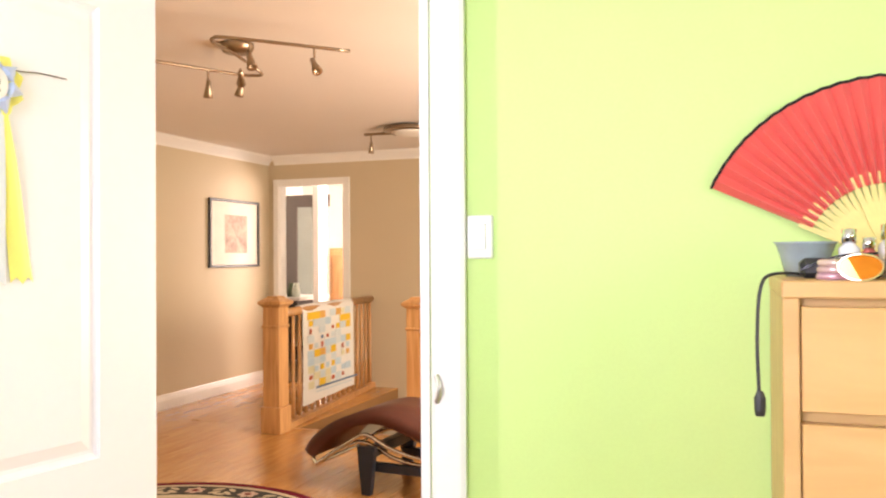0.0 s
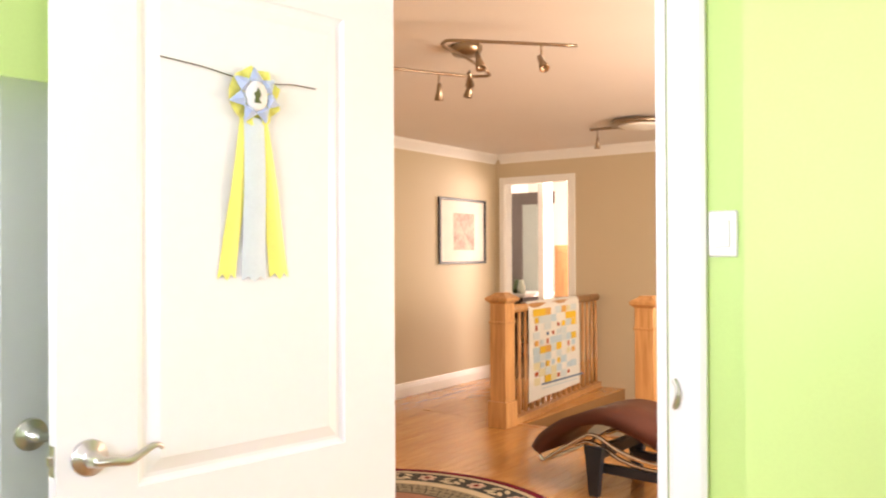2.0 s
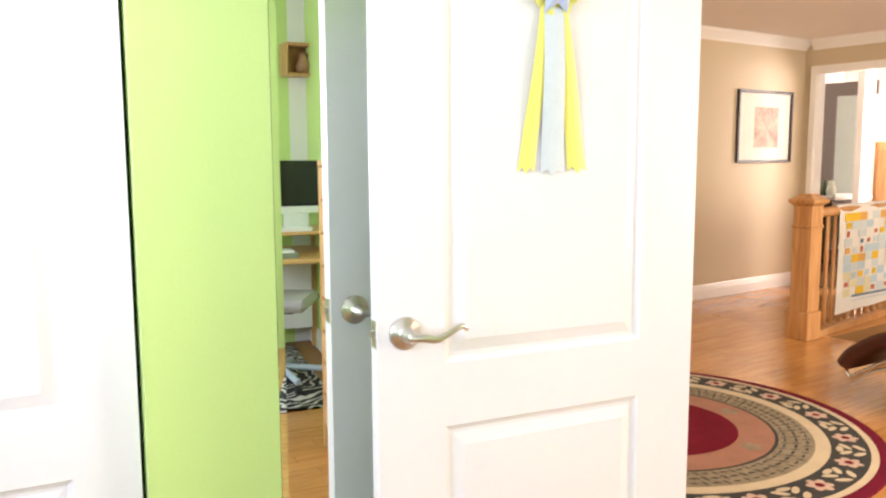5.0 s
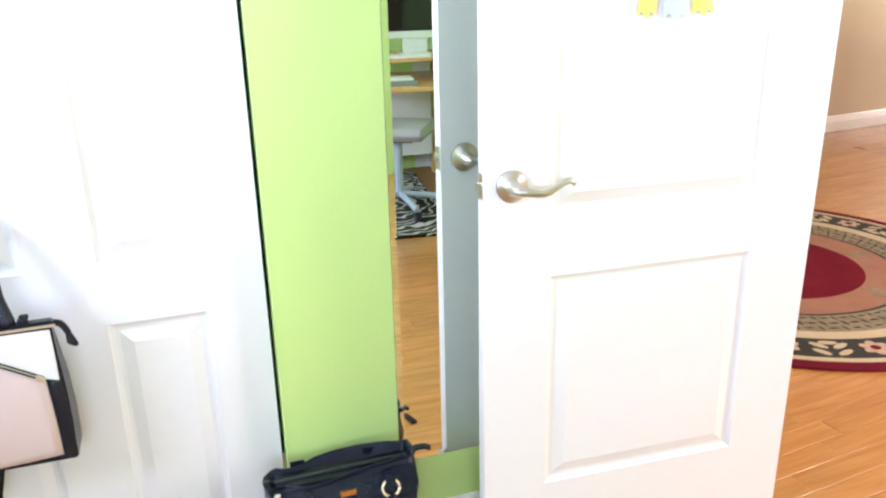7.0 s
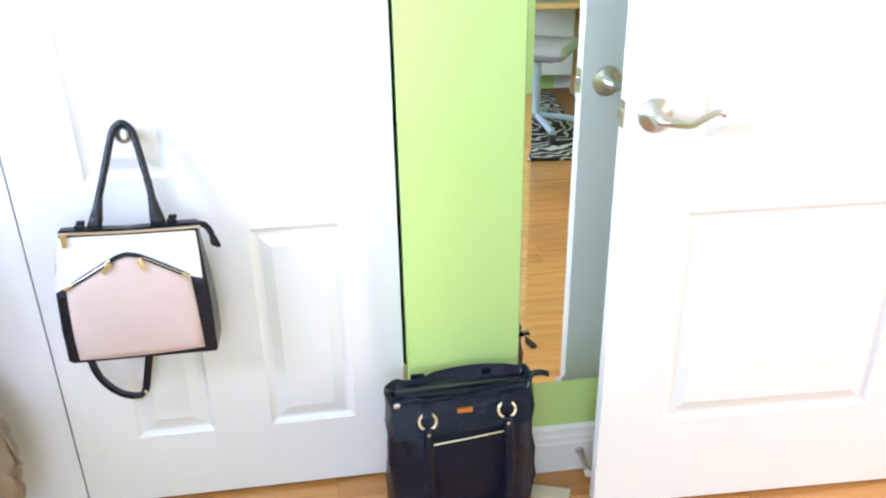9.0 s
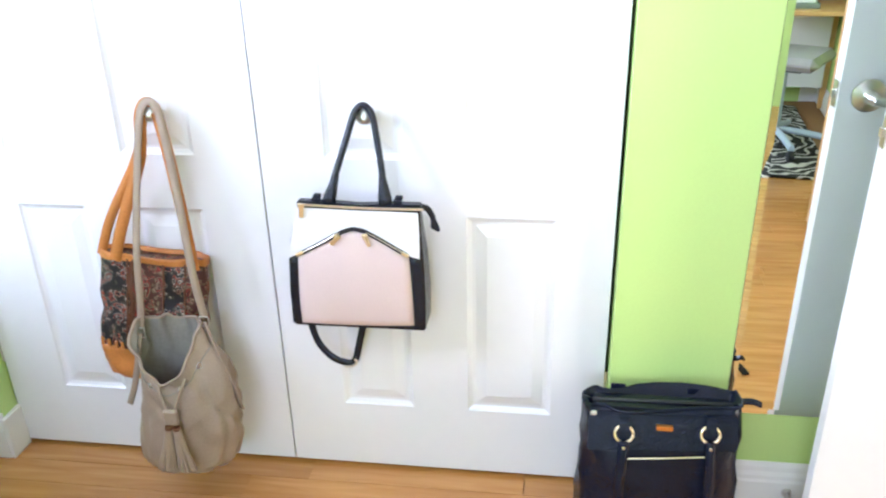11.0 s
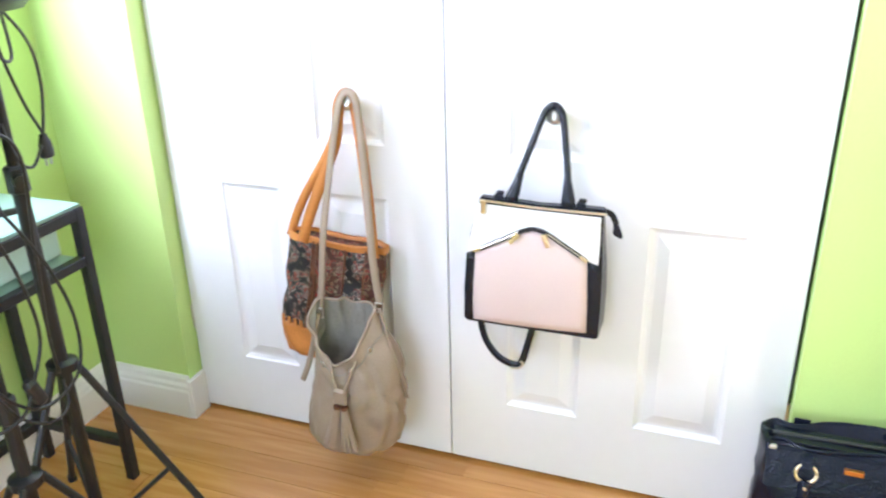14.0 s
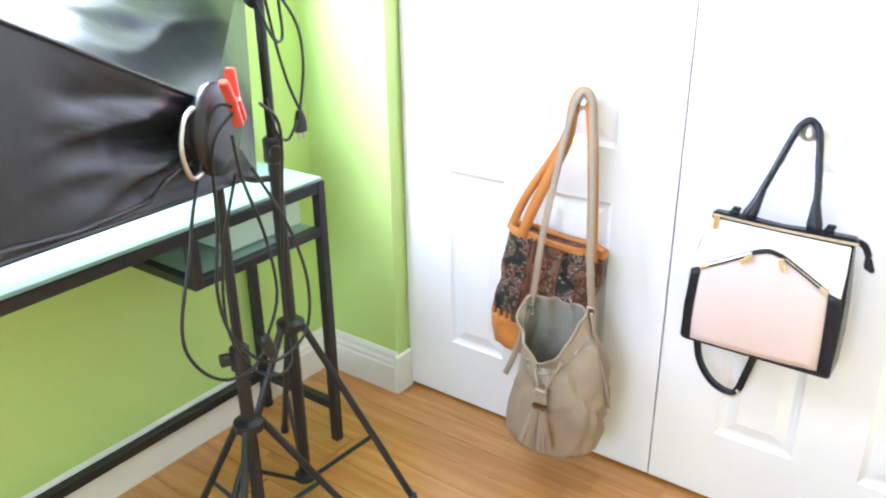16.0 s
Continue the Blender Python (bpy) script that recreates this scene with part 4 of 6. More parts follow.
# ---------------------------------------------------------------- ribbon rosette on the door
YEL = mat("yellow_satin", (0.83, 0.80, 0.17), 0.35, vary=0.05, scale=30, grain=200, sheen=0.3)
BLU = mat("pale_blue_satin", (0.42, 0.52, 0.72), 0.35, vary=0.05, scale=30, grain=200, sheen=0.3)
SAGE = mat("pale_grey_blue_satin", (0.60, 0.69, 0.74), 0.35, vary=0.05, scale=30, grain=200, sheen=0.3)
# door frame: x from the hinge to the handle; seen from the room the handle lies on the other side
ro = thing("ribbon_rosette", "yellow and pale blue show ribbon rosette hung on the white door", "rosette", d1.matrix_world @ pose(0.402, 0.018, 1.665))


def frill(r0, r1, n, y, amp):
    bm = bmesh.new()
    a, c = [], []
    for i in range(n * 4):
        t = 2 * math.pi * i / (n * 4)
        yy = y + amp * (0.5 + 0.5 * math.cos(n * t))
        a.append(bm.verts.new((r0 * math.cos(t), y, r0 * math.sin(t))))
        c.append(bm.verts.new((r1 * (1 + 0.05 * math.cos(n * t)) * math.cos(t), yy, r1 * (1 + 0.05 * math.cos(n * t)) * math.sin(t))))
    k = n * 4
    for i in range(k):
        bm.faces.new((a[i], a[(i + 1) % k], c[(i + 1) % k], c[i]))
    return bm


part("outer_frill", frill(0.015, 0.061, 9, 0.004, 0.012), YEL, ro, "pleated yellow satin frill", True)
petal = bmesh.new()
for i in range(7):
    q = 2 * math.pi * i / 7 + 0.25
    m_ = Matrix.Rotation(q, 4, "Y")
    vs = [petal.verts.new(m_ @ Vector(p)) for p in ((0.014, 0.010, 0), (0.034, 0.020, 0.017), (0.064, 0.012, 0.0), (0.034, 0.020, -0.017), (0.036, 0.027, 0.0))]
    for f in ((0, 1, 4), (1, 2, 4), (2, 3, 4), (3, 0, 4)):
        petal.faces.new([vs[j] for j in f])
part("petals", petal, BLU, ro, "folded pale blue satin points")
part("button", lathe([(0, 0.014), (0.029, 0.014), (0.030, 0.02), (0.026, 0.024), (0, 0.0245)], 28, pose(0, 0, 0, -90, 0, 0) @ Matrix.Diagonal((0.88, 1.08, 1, 1))), WHITE_LEATHER, ro, "cream oval button", True)
part("emblem", prism([(-0.008, -0.016), (0.010, -0.016), (0.007, -0.004), (0.010, 0.004), (0.004, 0.008), (0.0, 0.018), (-0.005, 0.010), (-0.007, 0.0), (-0.002, -0.006)], 0.0246, 0.0256), mat("dark_olive_print", (0.10, 0.13, 0.04), 0.6), ro, "dark olive printed emblem")


def tail(x0, x1, w0, w1, z1, y, material):
    """A ribbon's tail with a swallow cut."""
    bm = bmesh.new()
    rows = []
    for k in range(9):
        t = k / 8
        cx, w = x0 + (x1 - x0) * t, w0 + (w1 - w0) * t
        z, yy = -0.045 + (z1 + 0.045) * t, y + 0.004 * math.sin(t * 5)
        rows.append([bm.verts.new((cx + s * w / 2, yy + 0.0015 * math.cos(s * 3), z + (0.010 if (k == 8 and abs(s) < 0.6 and abs(s) > 0.2) else 0) - (0.004 if (k == 8 and s == 0) else 0))) for s in (-1, -0.5, 0, 0.5, 1)])
    for a, c in zip(rows, rows[1:]):
        for i in range(4):
            bm.faces.new((a[i], a[i + 1], c[i + 1], c[i]))
    return part("ribbon_tail", bm, material, ro, smooth=True)


tail(0.018, 0.062, 0.028, 0.042, -0.385, 0.006, YEL)
tail(-0.020, -0.066, 0.028, 0.048, -0.385, 0.006, YEL)
t_ = tail(0.001, -0.001, 0.048, 0.058, -0.390, 0.010, SAGE)
part("wire", tube([(0.205, 0.002, 0.052), (0.12, 0.004, 0.046), (0.05, 0.006, 0.036), (0.0, 0.006, 0.034), (-0.06, 0.006, 0.035), (-0.10, 0.004, 0.040), (-0.165, 0.002, 0.040)], 0.0014, 5, 6), mat("brown_cord", (0.12, 0.09, 0.05), 0.7), ro, "thin brown cord")

# ---------------------------------------------------------------- glass desk
GLASS_TOP = mat("pale_frosted_glass", (0.36, 0.54, 0.44), 0.45, vary=0.02, bump=0.0)
GLASS_TOP.node_tree.nodes["Principled BSDF"].inputs["Transmission Weight"].default_value = 0.3
dk = thing("glass_desk", "black metal desk with a pale glass top and side shelf", "desk", pose(0, 0, 0))
X0, X1, Y0, Y1 = -1.315, 0.05, -1.385, -1.665
s25 = 0.024


def bar(name, x0, x1, y0, y1, z0, z1):
    return part(name, boxes((min(x0, x1), max(x0, x1), min(y0, y1), max(y0, y1), z0, z1), bevel=0.0015), BLACK_METAL, dk)


for lx in (X0, X1 - s25):
    for ly in (Y0, Y1):
        bar("leg", lx, lx + s25, ly - 0.012, ly + 0.012, 0, 0.748)
    bar("side_rail", lx, lx + s25, Y1 + 0.012, Y0 - 0.012, 0.722, 0.748)
    bar("side_stretcher", lx, lx + s25, Y1 + 0.012, Y0 - 0.012, 0.10, 0.124)
bar("front_rail", X0 + s25, X1 - s25, Y0 - 0.012, Y0 + 0.012, 0.722, 0.748)
bar("back_rail", X0 + s25, X1 - s25, Y1 - 0.012, Y1 + 0.012, 0.722, 0.748)
bar("back_stretcher", X0 + s25, X1 - s25, Y1 - 0.012, Y1 + 0.012, 0.10, 0.128)
SH = -0.915
bar("shelf_post", SH - s25, SH, Y0 - 0.012, Y0 + 0.012, 0.612, 0.722)
bar("shelf_post", SH - s25, SH, Y1 - 0.012, Y1 + 0.012, 0.612, 0.722)
bar("shelf_rail", X0 + s25, SH - s25, Y0 - 0.012, Y0 + 0.012, 0.612, 0.634)
bar("shelf_rail", X0 + s25, SH - s25, Y1 - 0.012, Y1 + 0.012, 0.612, 0.634)
bar("shelf_rail", SH - s25, SH, Y1 + 0.012, Y0 - 0.012, 0.612, 0.634)
part("glass_top", boxes((X0 + 0.004, X1 - 0.004, Y1 - 0.008, Y0 + 0.008, 0.749, 0.757), bevel=0.001), GLASS_TOP, dk, "pale green frosted glass top")
part("shelf_panel", boxes((X0 + s25, SH - s25, Y1 + 0.012, Y0 - 0.012, 0.620, 0.630)), GLASS_TOP, dk, "pale glass shelf")
sb_ = thing("storage_box", "pale mint plastic storage box on the desk shelf", "box", pose(-1.17, -1.535, 0.634))
PALE = mat("pale_mint_plastic", (0.62, 0.80, 0.70), 0.4, vary=0.02)
part("box_body", boxes((-0.115, 0.112, -0.09, 0.105, 0, 0.078), bevel=0.006), PALE, sb_)
part("lid", boxes((-0.118, 0.115, -0.093, 0.108, 0.078, 0.088), bevel=0.003), PALE, sb_)

# ---------------------------------------------------------------- light stands


def stand(root, h, spread, hub, turn, splay=0.24, foot=0.0):
    """A tripod stand: a column in two sizes, a sliding hub with three legs and three braces."""
    part("column", tube([(0, 0, foot + 0.02), (0, 0, h * 0.55)], 0.0145, 12), BLACK_METAL, root)
    part("upper_tube", tube([(0, 0, h * 0.55), (0, 0, h)], 0.0105, 12), BLACK_METAL, root)
    part("collar", lathe([(0.016, 0), (0.021, 0.004), (0.021, 0.05), (0.016, 0.055)], 14, pose(0, 0, h * 0.55 - 0.03)), BLACK_PLASTIC, root, "black plastic collar")
    part("clamp_knob", lathe([(0.006, 0), (0.006, 0.02), (0.014, 0.022), (0.014, 0.04), (0.004, 0.042)], 10, pose(0, 0, h * 0.55, 90, 0, turn + 30)), BLACK_PLASTIC, root)
    part("hub", lathe([(0.016, 0), (0.032, 0.004), (0.032, 0.022), (0.016, 0.028)], 16, pose(0, 0, hub - 0.012)), BLACK_PLASTIC, root, "black plastic leg hub")
    part("lower_hub", lathe([(0.016, 0), (0.027, 0.003), (0.027, 0.016), (0.014, 0.02)], 16, pose(0, 0, foot + 0.02)), BLACK_PLASTIC, root)
    for k in range(3):
        a = radians(turn + 120 * k)
        c, s = math.cos(a), math.sin(a)
        leg = part("leg", tube([(0.028 * c, 0.028 * s, hub), (spread * c, spread * s, 0.008)], 0.0085, 8), BLACK_METAL, root)
        q = 0.62
        part("brace", tube([(0.022 * c, 0.022 * s, foot + 0.03), (0.028 * c + (spread - 0.028) * q * c, 0.028 * s + (spread - 0.028) * q * s, hub * (1 - q) + 0.008 * q)], 0.0055, 6), BLACK_METAL, root)
        part("rubber_foot", lathe([(0, 0), (0.012, 0), (0.011, 0.018), (0, 0.022)], 10, pose(spread * c, spread * s, 0)), BLACK_PLASTIC, leg)


st1 = thing("light_stand", "black tripod light stand with hanging cables in front of the desk", "light stand", pose(-0.90, -1.235, 0), group="light stands")
stand(st1, 0.93, 0.22, 0.345, 35, foot=0.06)
part("spigot", lathe([(0.008, 0), (0.014, 0.003), (0.014, 0.05), (0.008, 0.055)], 12, pose(0, 0, 0.9)), NICKEL, st1)
st2 = thing("light_stand", "tall black tripod light stand beside the desk", "light stand", pose(-1.10, -1.30, 0), group="light stands")
stand(st2, 1.62, 0.27, 0.475, 118, foot=0.02)
lh = thing("studio_light", "black studio light head on the tall stand", "studio light", pose(-1.10, -1.30, 1.24, 0, 0, 20))
part("lamp_body", loft([superellipse(0, 0, z, a, a, 24, 2.4) for z, a in ((-0.045, 0.03), (-0.04, 0.075), (0.0, 0.11), (0.06, 0.12), (0.15, 0.12))]), BLACK_PLASTIC, lh, smooth=True)
part("bracket", tube([(0.0, -0.02, -0.06), (0.0, 0.0, -0.04)], 0.014, 10), BLACK_PLASTIC, lh)

# softbox
SILVER = mat("glossy_black_softbox_fabric", (0.012, 0.014, 0.020), 0.36, vary=0.15, scale=7, grain=30, bump=0.25, spec=0.8)
sf = thing("softbox", "large black creased fabric softbox on a tripod stand", "softbox", pose(0, 0, 0))


def softbox_panel(c0, c1, c2, c3, nu=44, nv=34, sag=0.02, seed=1, crease=0.020):
    """A fabric panel between four corners with creases: c0-c1 at the head, c3-c2 at the front frame."""
    bm = bmesh.new()
    c0, c1, c2, c3 = (Vector(c) for c in (c0, c1, c2, c3))
    nrm = (c1 - c0).cross(c3 - c0).normalized()
    g = []
    for i in range(nu + 1):
        u = i / nu
        row = []
        for j in range(nv + 1):
            v = j / nv
            p = c0.lerp(c1, v).lerp(c3.lerp(c2, v), u)
            k = math.sin(math.pi * v) * math.sin(math.pi * min(u * 1.15, 1))
            w = noise.noise(Vector((u * 2.2 + seed, v * 5.0, seed))) + 0.5 * noise.noise(Vector((u * 5 + seed * 3, v * 11.0, 2.0)))
            w += 0.9 * (1 - abs(math.sin(4.2 * u + 5.5 * v + 1.4 * noise.noise(Vector((u * 2, v * 2, seed)))))) ** 3
            row.append(bm.verts.new(p + nrm * (k * (sag + crease * w))))
        g.append(row)
    for i in range(nu):
        for j in range(nv):
            bm.faces.new((g[i][j], g[i + 1][j], g[i + 1][j + 1], g[i][j + 1]))
    return bm


HBx = -0.985
h_ = [(-0.966, -1.20, 0.887), (-0.85, -1.155, 1.05), (-1.257, -1.52, 1.234), (-1.10, -1.46, 0.90)]        # at the head
f_ = [(-0.366, -0.99, 0.970), (-0.432, -0.99, 1.252), (-0.685, -1.52, 1.312), (-0.42, -1.54, 0.96)]        # at the front frame
for i, sg in ((0, -0.02), (1, -0.015), (2, 0.01), (3, 0.01)):
    j = (i + 1) % 4
    part("fabric_panel", softbox_panel(h_[i], h_[j], f_[j], f_[i], seed=i + 1, sag=sg, crease=0.011 if i == 1 else 0.022), SILVER, sf, "creased glossy black fabric", True)
    part("rib", tube([h_[i], f_[i]], 0.004, 6), BLACK_METAL, sf)
    part("frame_rod", tube([f_[i], f_[j]], 0.004, 6), BLACK_METAL, sf)
bm = bmesh.new()
bm.faces.new([bm.verts.new(p) for p in h_])
part("rear_panel", bm, SILVER, sf)
bm = bmesh.new()
bm.faces.new([bm.verts.new(Vector(p) + Vector((-0.02, 0, 0))) for p in f_])
part("diffuser", bm, WHITE_WALL, sf, "white diffuser cloth")
part("seam_piping", tube([(-0.80, -1.135, 0.985), (-0.70, -1.10, 0.965), (-0.665, -1.095, 0.945), (-0.52, -1.045, 0.955), (-0.38, -0.99, 0.985)], 0.004, 6), BLACK_PLASTIC, sf)
hd = Matrix.Translation((-0.838, -1.120, 1.015))
part("speed_ring", lathe([(0.05, 0), (0.078, 0.004), (0.078, 0.02), (0.05, 0.024)], 28, hd @ pose(0, 0, 0, 90, 0, 25)), BLACK_PLASTIC, sf, "black round mounting ring", True)
part("lamp_head", loft([[tuple(hd @ pose(0, 0, 0, 90, 0, 25) @ Vector(p)) for p in superellipse(0, 0, z, a, a, 20, 3)] for z, a in ((0.02, 0.058), (0.06, 0.056), (0.075, 0.045), (0.078, 0.0301))]), BLACK_PLASTIC, sf, "black lamp head", True)
part("yoke_handle", tube([tuple(hd @ Vector(p)) for p in ((0.075, 0.03, 0.055), (0.11, 0.05, 0.045), (0.125, 0.055, 0.0), (0.11, 0.05, -0.045), (0.075, 0.03, -0.05))], 0.0042, 8, 5), NICKEL, sf, "grey metal handle", True)
part("tilt_bracket", boxes((-0.918, -0.882, -1.252, -1.20, 0.905, 0.96), bevel=0.004), BLACK_PLASTIC, sf)
part("tilt_lever", tube([(-0.90, -1.20, 0.915), (-0.925, -1.17, 0.895), (-0.955, -1.15, 0.893)], 0.0065, 8, 4), BLACK_PLASTIC, sf)
RED = mat("red_orange_plastic", (0.80, 0.10, 0.05), 0.35)
cl = thing("spring_clamp", "orange-red plastic spring clamp on the lamp head", "clamp", pose(-0.838, -1.085, 1.070, 0, 24, 30))
for s_ in (-1, 1):
    part("jaw", prism([(0.003 * s_, -0.05), (0.016 * s_, -0.045), (0.013 * s_, 0.0), (0.024 * s_, 0.045), (0.012 * s_, 0.048), (0.003 * s_, 0.004)], -0.008, 0.008, 0.002), RED, cl, "orange-red jaw")
part("spring_pin", lathe([(0.004, -0.010), (0.004, 0.010)], 10, pose(0, 0, 0.0, 90, 0, 0)), NICKEL, cl)


def cable(name, label, pts, r=0.0032):
    ob = part(name, tube(pts, r, 7, 8), BLACK_PLASTIC, None, smooth=True)
    return tagged(ob, label, "cable", "studio light cables")


cable("power_cable", "black cable looping down from the lamp head", [(-0.83, -1.08, 1.06), (-0.804, -1.10, 1.052), (-0.75, -1.10, 0.925), (-0.724, -1.10, 0.836), (-0.688, -1.10, 0.706), (-0.707, -1.10, 0.631), (-0.76, -1.10, 0.578), (-0.826, -1.10, 0.571), (-0.862, -1.10, 0.614), (-0.898, -1.10, 0.693), (-0.885, -1.10, 0.811), (-0.85, -1.10, 0.926), (-0.838, -1.10, 1.008)])
cable("power_cable", "black cable looping down from the lamp head", [(-0.83, -1.08, 1.05), (-0.79, -1.09, 1.0), (-0.786, -1.10, 0.865), (-0.768, -1.10, 0.746), (-0.79, -1.10, 0.648), (-0.866, -1.10, 0.563), (-0.958, -1.10, 0.582), (-0.977, -1.10, 0.685), (-0.941, -1.10, 0.814), (-0.88, -1.11, 0.94)])
cable("power_cable", "black cable looping down from the lamp head", [(-0.93, -1.13, 1.04), (-0.98, -1.14, 0.98), (-0.99, -1.17, 0.80), (-1.0, -1.2, 0.62), (-1.02, -1.22, 0.52)])
cable("power_cable", "thin black cable hanging along the desk", [(-0.885, -1.16, 0.92), (-0.865, -1.20, 0.76), (-0.868, -1.22, 0.60), (-0.90, -1.21, 0.50), (-0.955, -1.20, 0.45), (-1.02, -1.22, 0.44), (-1.05, -1.25, 0.48)])
cable("power_cable", "black cable with a loose plug hanging from the light stand", [(-1.10, -1.29, 1.24), (-1.13, -1.30, 1.12), (-1.165, -1.31, 1.02), (-1.185, -1.30, 0.955)])
cable("power_cable", "black cable with a loose plug hanging from the light stand", [(-1.12, -1.31, 1.24), (-1.20, -1.31, 1.14), (-1.215, -1.31, 1.05), (-1.185, -1.30, 0.955)])
cable("power_cable", "black cable draped from the light stand", [(-1.085, -1.29, 1.0), (-1.095, -1.28, 0.93), (-1.13, -1.285, 0.905), (-1.17, -1.295, 0.935)])
cable("power_cable", "black cable looped round the light stand", [(-1.07, -1.28, 1.20), (-1.10, -1.27, 1.12), (-1.14, -1.285, 1.115), (-1.15, -1.30, 1.20)])
pl = thing("mains_plug", "black two-pin mains plug hanging on its cable", "plug", pose(-1.183, -1.30, 0.93))
part("plug_body", loft([superellipse(0, 0, z, a, c, 16, 3) for z, a, c in ((-0.022, 0.013, 0.009), (-0.015, 0.015, 0.010), (0.005, 0.013, 0.009), (0.025, 0.006, 0.006))]), BLACK_PLASTIC, pl)
for s_ in (-0.006, 0.006):
    part("pin", boxes((s_ - 0.001, s_ + 0.001, -0.003, 0.003, -0.038, -0.022)), NICKEL, pl)
pk = thing("cable_connector", "black inline cable connector hanging between the stands", "plug", pose(-0.862, -1.10, 0.60, 0, 20, 0))
part("connector_body", loft([superellipse(0, 0, z, a, a, 12, 3) for z, a in ((-0.03, 0.006), (-0.022, 0.011), (0.022, 0.011), (0.03, 0.006))]), BLACK_PLASTIC, pk)
# ---------------------------------------------------------------- wall fan and things on the chest
FANRED = mat("red_fan_silk", (0.72, 0.10, 0.075), 0.55, vary=0.05, scale=14, grain=120, bump=0.2, sheen=0.2)
BAMBOO = mat("bamboo_slat", (0.72, 0.60, 0.20), 0.5, vary=0.1, scale=20)
fn = thing("folding_fan", "large open red folding fan with bamboo ribs on the green wall", "fan", N @ pose(1.536, BAY - 0.012, 1.328))
R0, R1, A0, A1, NP = 0.125, 0.297, 25, 155, 24
leaf, edge_pts = bmesh.new(), []
prev = None
for i in range(NP * 2 + 1):
    a = radians(A0 + (A1 - A0) * i / (NP * 2))
    y = -0.012 if i % 2 else 0.0
    cur = [leaf.verts.new((r * math.cos(a), y, r * math.sin(a))) for r in (R0, R1)]
    edge_pts.append((R1 * math.cos(a), y, R1 * math.sin(a)))
    if prev:
        leaf.faces.new((prev[0], prev[1], cur[1], cur[0]))
    prev = cur
part("fan_leaf", leaf, FANRED, fn, "pleated red silk leaf")
part("edging", tube(edge_pts, 0.0028, 5), DARK, fn, "black edging")
for i in range(NP + 1):
    a = A0 + (A1 - A0) * i / NP
    part("rib", boxes((0.0, R0 + 0.02, -0.004, -0.002, -0.0045, 0.0045)), BAMBOO, fn).matrix_local = pose(0, -0.0005 * i % 0.004, 0, 0, -a, 0)
part("rivet", lathe([(0, 0), (0.008, 0), (0.006, 0.008), (0, 0.009)], 12, pose(0, -0.002, 0, 90, 0, 0)), GOLD, fn)


def on_chest(u, v):
    return N @ pose(1.358 + u, -0.46 + v * 0.85, CHT)


bowl = thing("trinket_bowl", "grey translucent trinket bowl on the chest of drawers", "bowl", on_chest(0.045, 0.26))
part("bowl", lathe([(0, 0), (0.028, 0), (0.036, 0.03), (0.042, 0.048), (0.046, 0.052), (0.040, 0.052), (0.034, 0.03), (0.024, 0.006), (0, 0.005)], 24), mat("grey_glass", (0.30, 0.36, 0.36), 0.15, vary=0.1), bowl, smooth=True)
sung = thing("sunglasses_case", "black strap case lying on the chest of drawers", "case", on_chest(0.075, 0.16))
part("case_body", boxes((-0.045, 0.06, -0.02, 0.02, 0.0, 0.028), bevel=0.007), BLACK_PLASTIC, sung)
part("strap_band", strap([(-0.045, -0.022, 0.012), (0.0, -0.026, 0.03), (0.05, -0.024, 0.034)], 0.008, 0.003), BLACK_LEATHER, sung)
for kx in (0.02, 0.035):
    part("clip", boxes((kx, kx + 0.006, -0.023, 0.02, 0.006, 0.031)), NICKEL, sung)
tin = thing("powder_compact", "stack of pink and silver powder compacts on the chest", "compact", on_chest(0.066, 0.07))
for k in range(3):
    part("compact", lathe([(0, 0), (0.021, 0), (0.022, 0.003), (0.022, 0.006), (0.020, 0.0085), (0, 0.009)], 24, pose(0.001 * k, 0, 0.009 * k)), mat("pearl_pink_" + "abc"[k], (0.62, 0.36 + 0.05 * k, 0.42), 0.2, 0.3), tin, smooth=True)
for k, (u, v, r, h, col, lab) in enumerate(((0.098, 0.20, 0.014, 0.055, (0.75, 0.75, 0.74), "white and silver cosmetic bottle on the chest"), (0.122, 0.19, 0.012, 0.045, (0.55, 0.12, 0.10), "red and white lotion tube on the chest"), (0.150, 0.22, 0.013, 0.06, (0.80, 0.78, 0.72), "white cosmetic bottle on the chest"))):
    bt = thing("cosmetic_bottle", lab, "bottle", on_chest(u, v), group="bottles on the chest")
    part("bottle", lathe([(0, 0), (r, 0), (r, h * 0.75), (r * 0.6, h * 0.85), (r * 0.55, h * 0.9), (0, h * 0.9)], 18), mat("bottle_paint", col, 0.25), bt, smooth=True)
    part("cap", lathe([(0, h * 0.88), (r * 0.7, h * 0.88), (r * 0.7, h * 1.25), (0, h * 1.27)], 18), CHROME, bt, "silver cap", True)
pf = thing("perfume_bottle", "tall gold perfume spray on the chest of drawers", "perfume bottle", on_chest(0.150, 0.15))
part("bottle", lathe([(0, 0), (0.013, 0), (0.014, 0.07), (0.009, 0.085), (0.009, 0.135), (0, 0.137)], 18), mat("gold_glass", (0.62, 0.46, 0.04), 0.15, 0.4), pf, smooth=True)
pr = thing("nail_polish", "dark pink round bottle of polish on the chest", "bottle", on_chest(0.150, 0.09))
part("bottle", lathe([(0, 0), (0.014, 0.003), (0.018, 0.018), (0.013, 0.032), (0.006, 0.036), (0.006, 0.06), (0, 0.061)], 18), mat("magenta_glass", (0.32, 0.005, 0.05), 0.08, coat=1.0), pr, smooth=True)
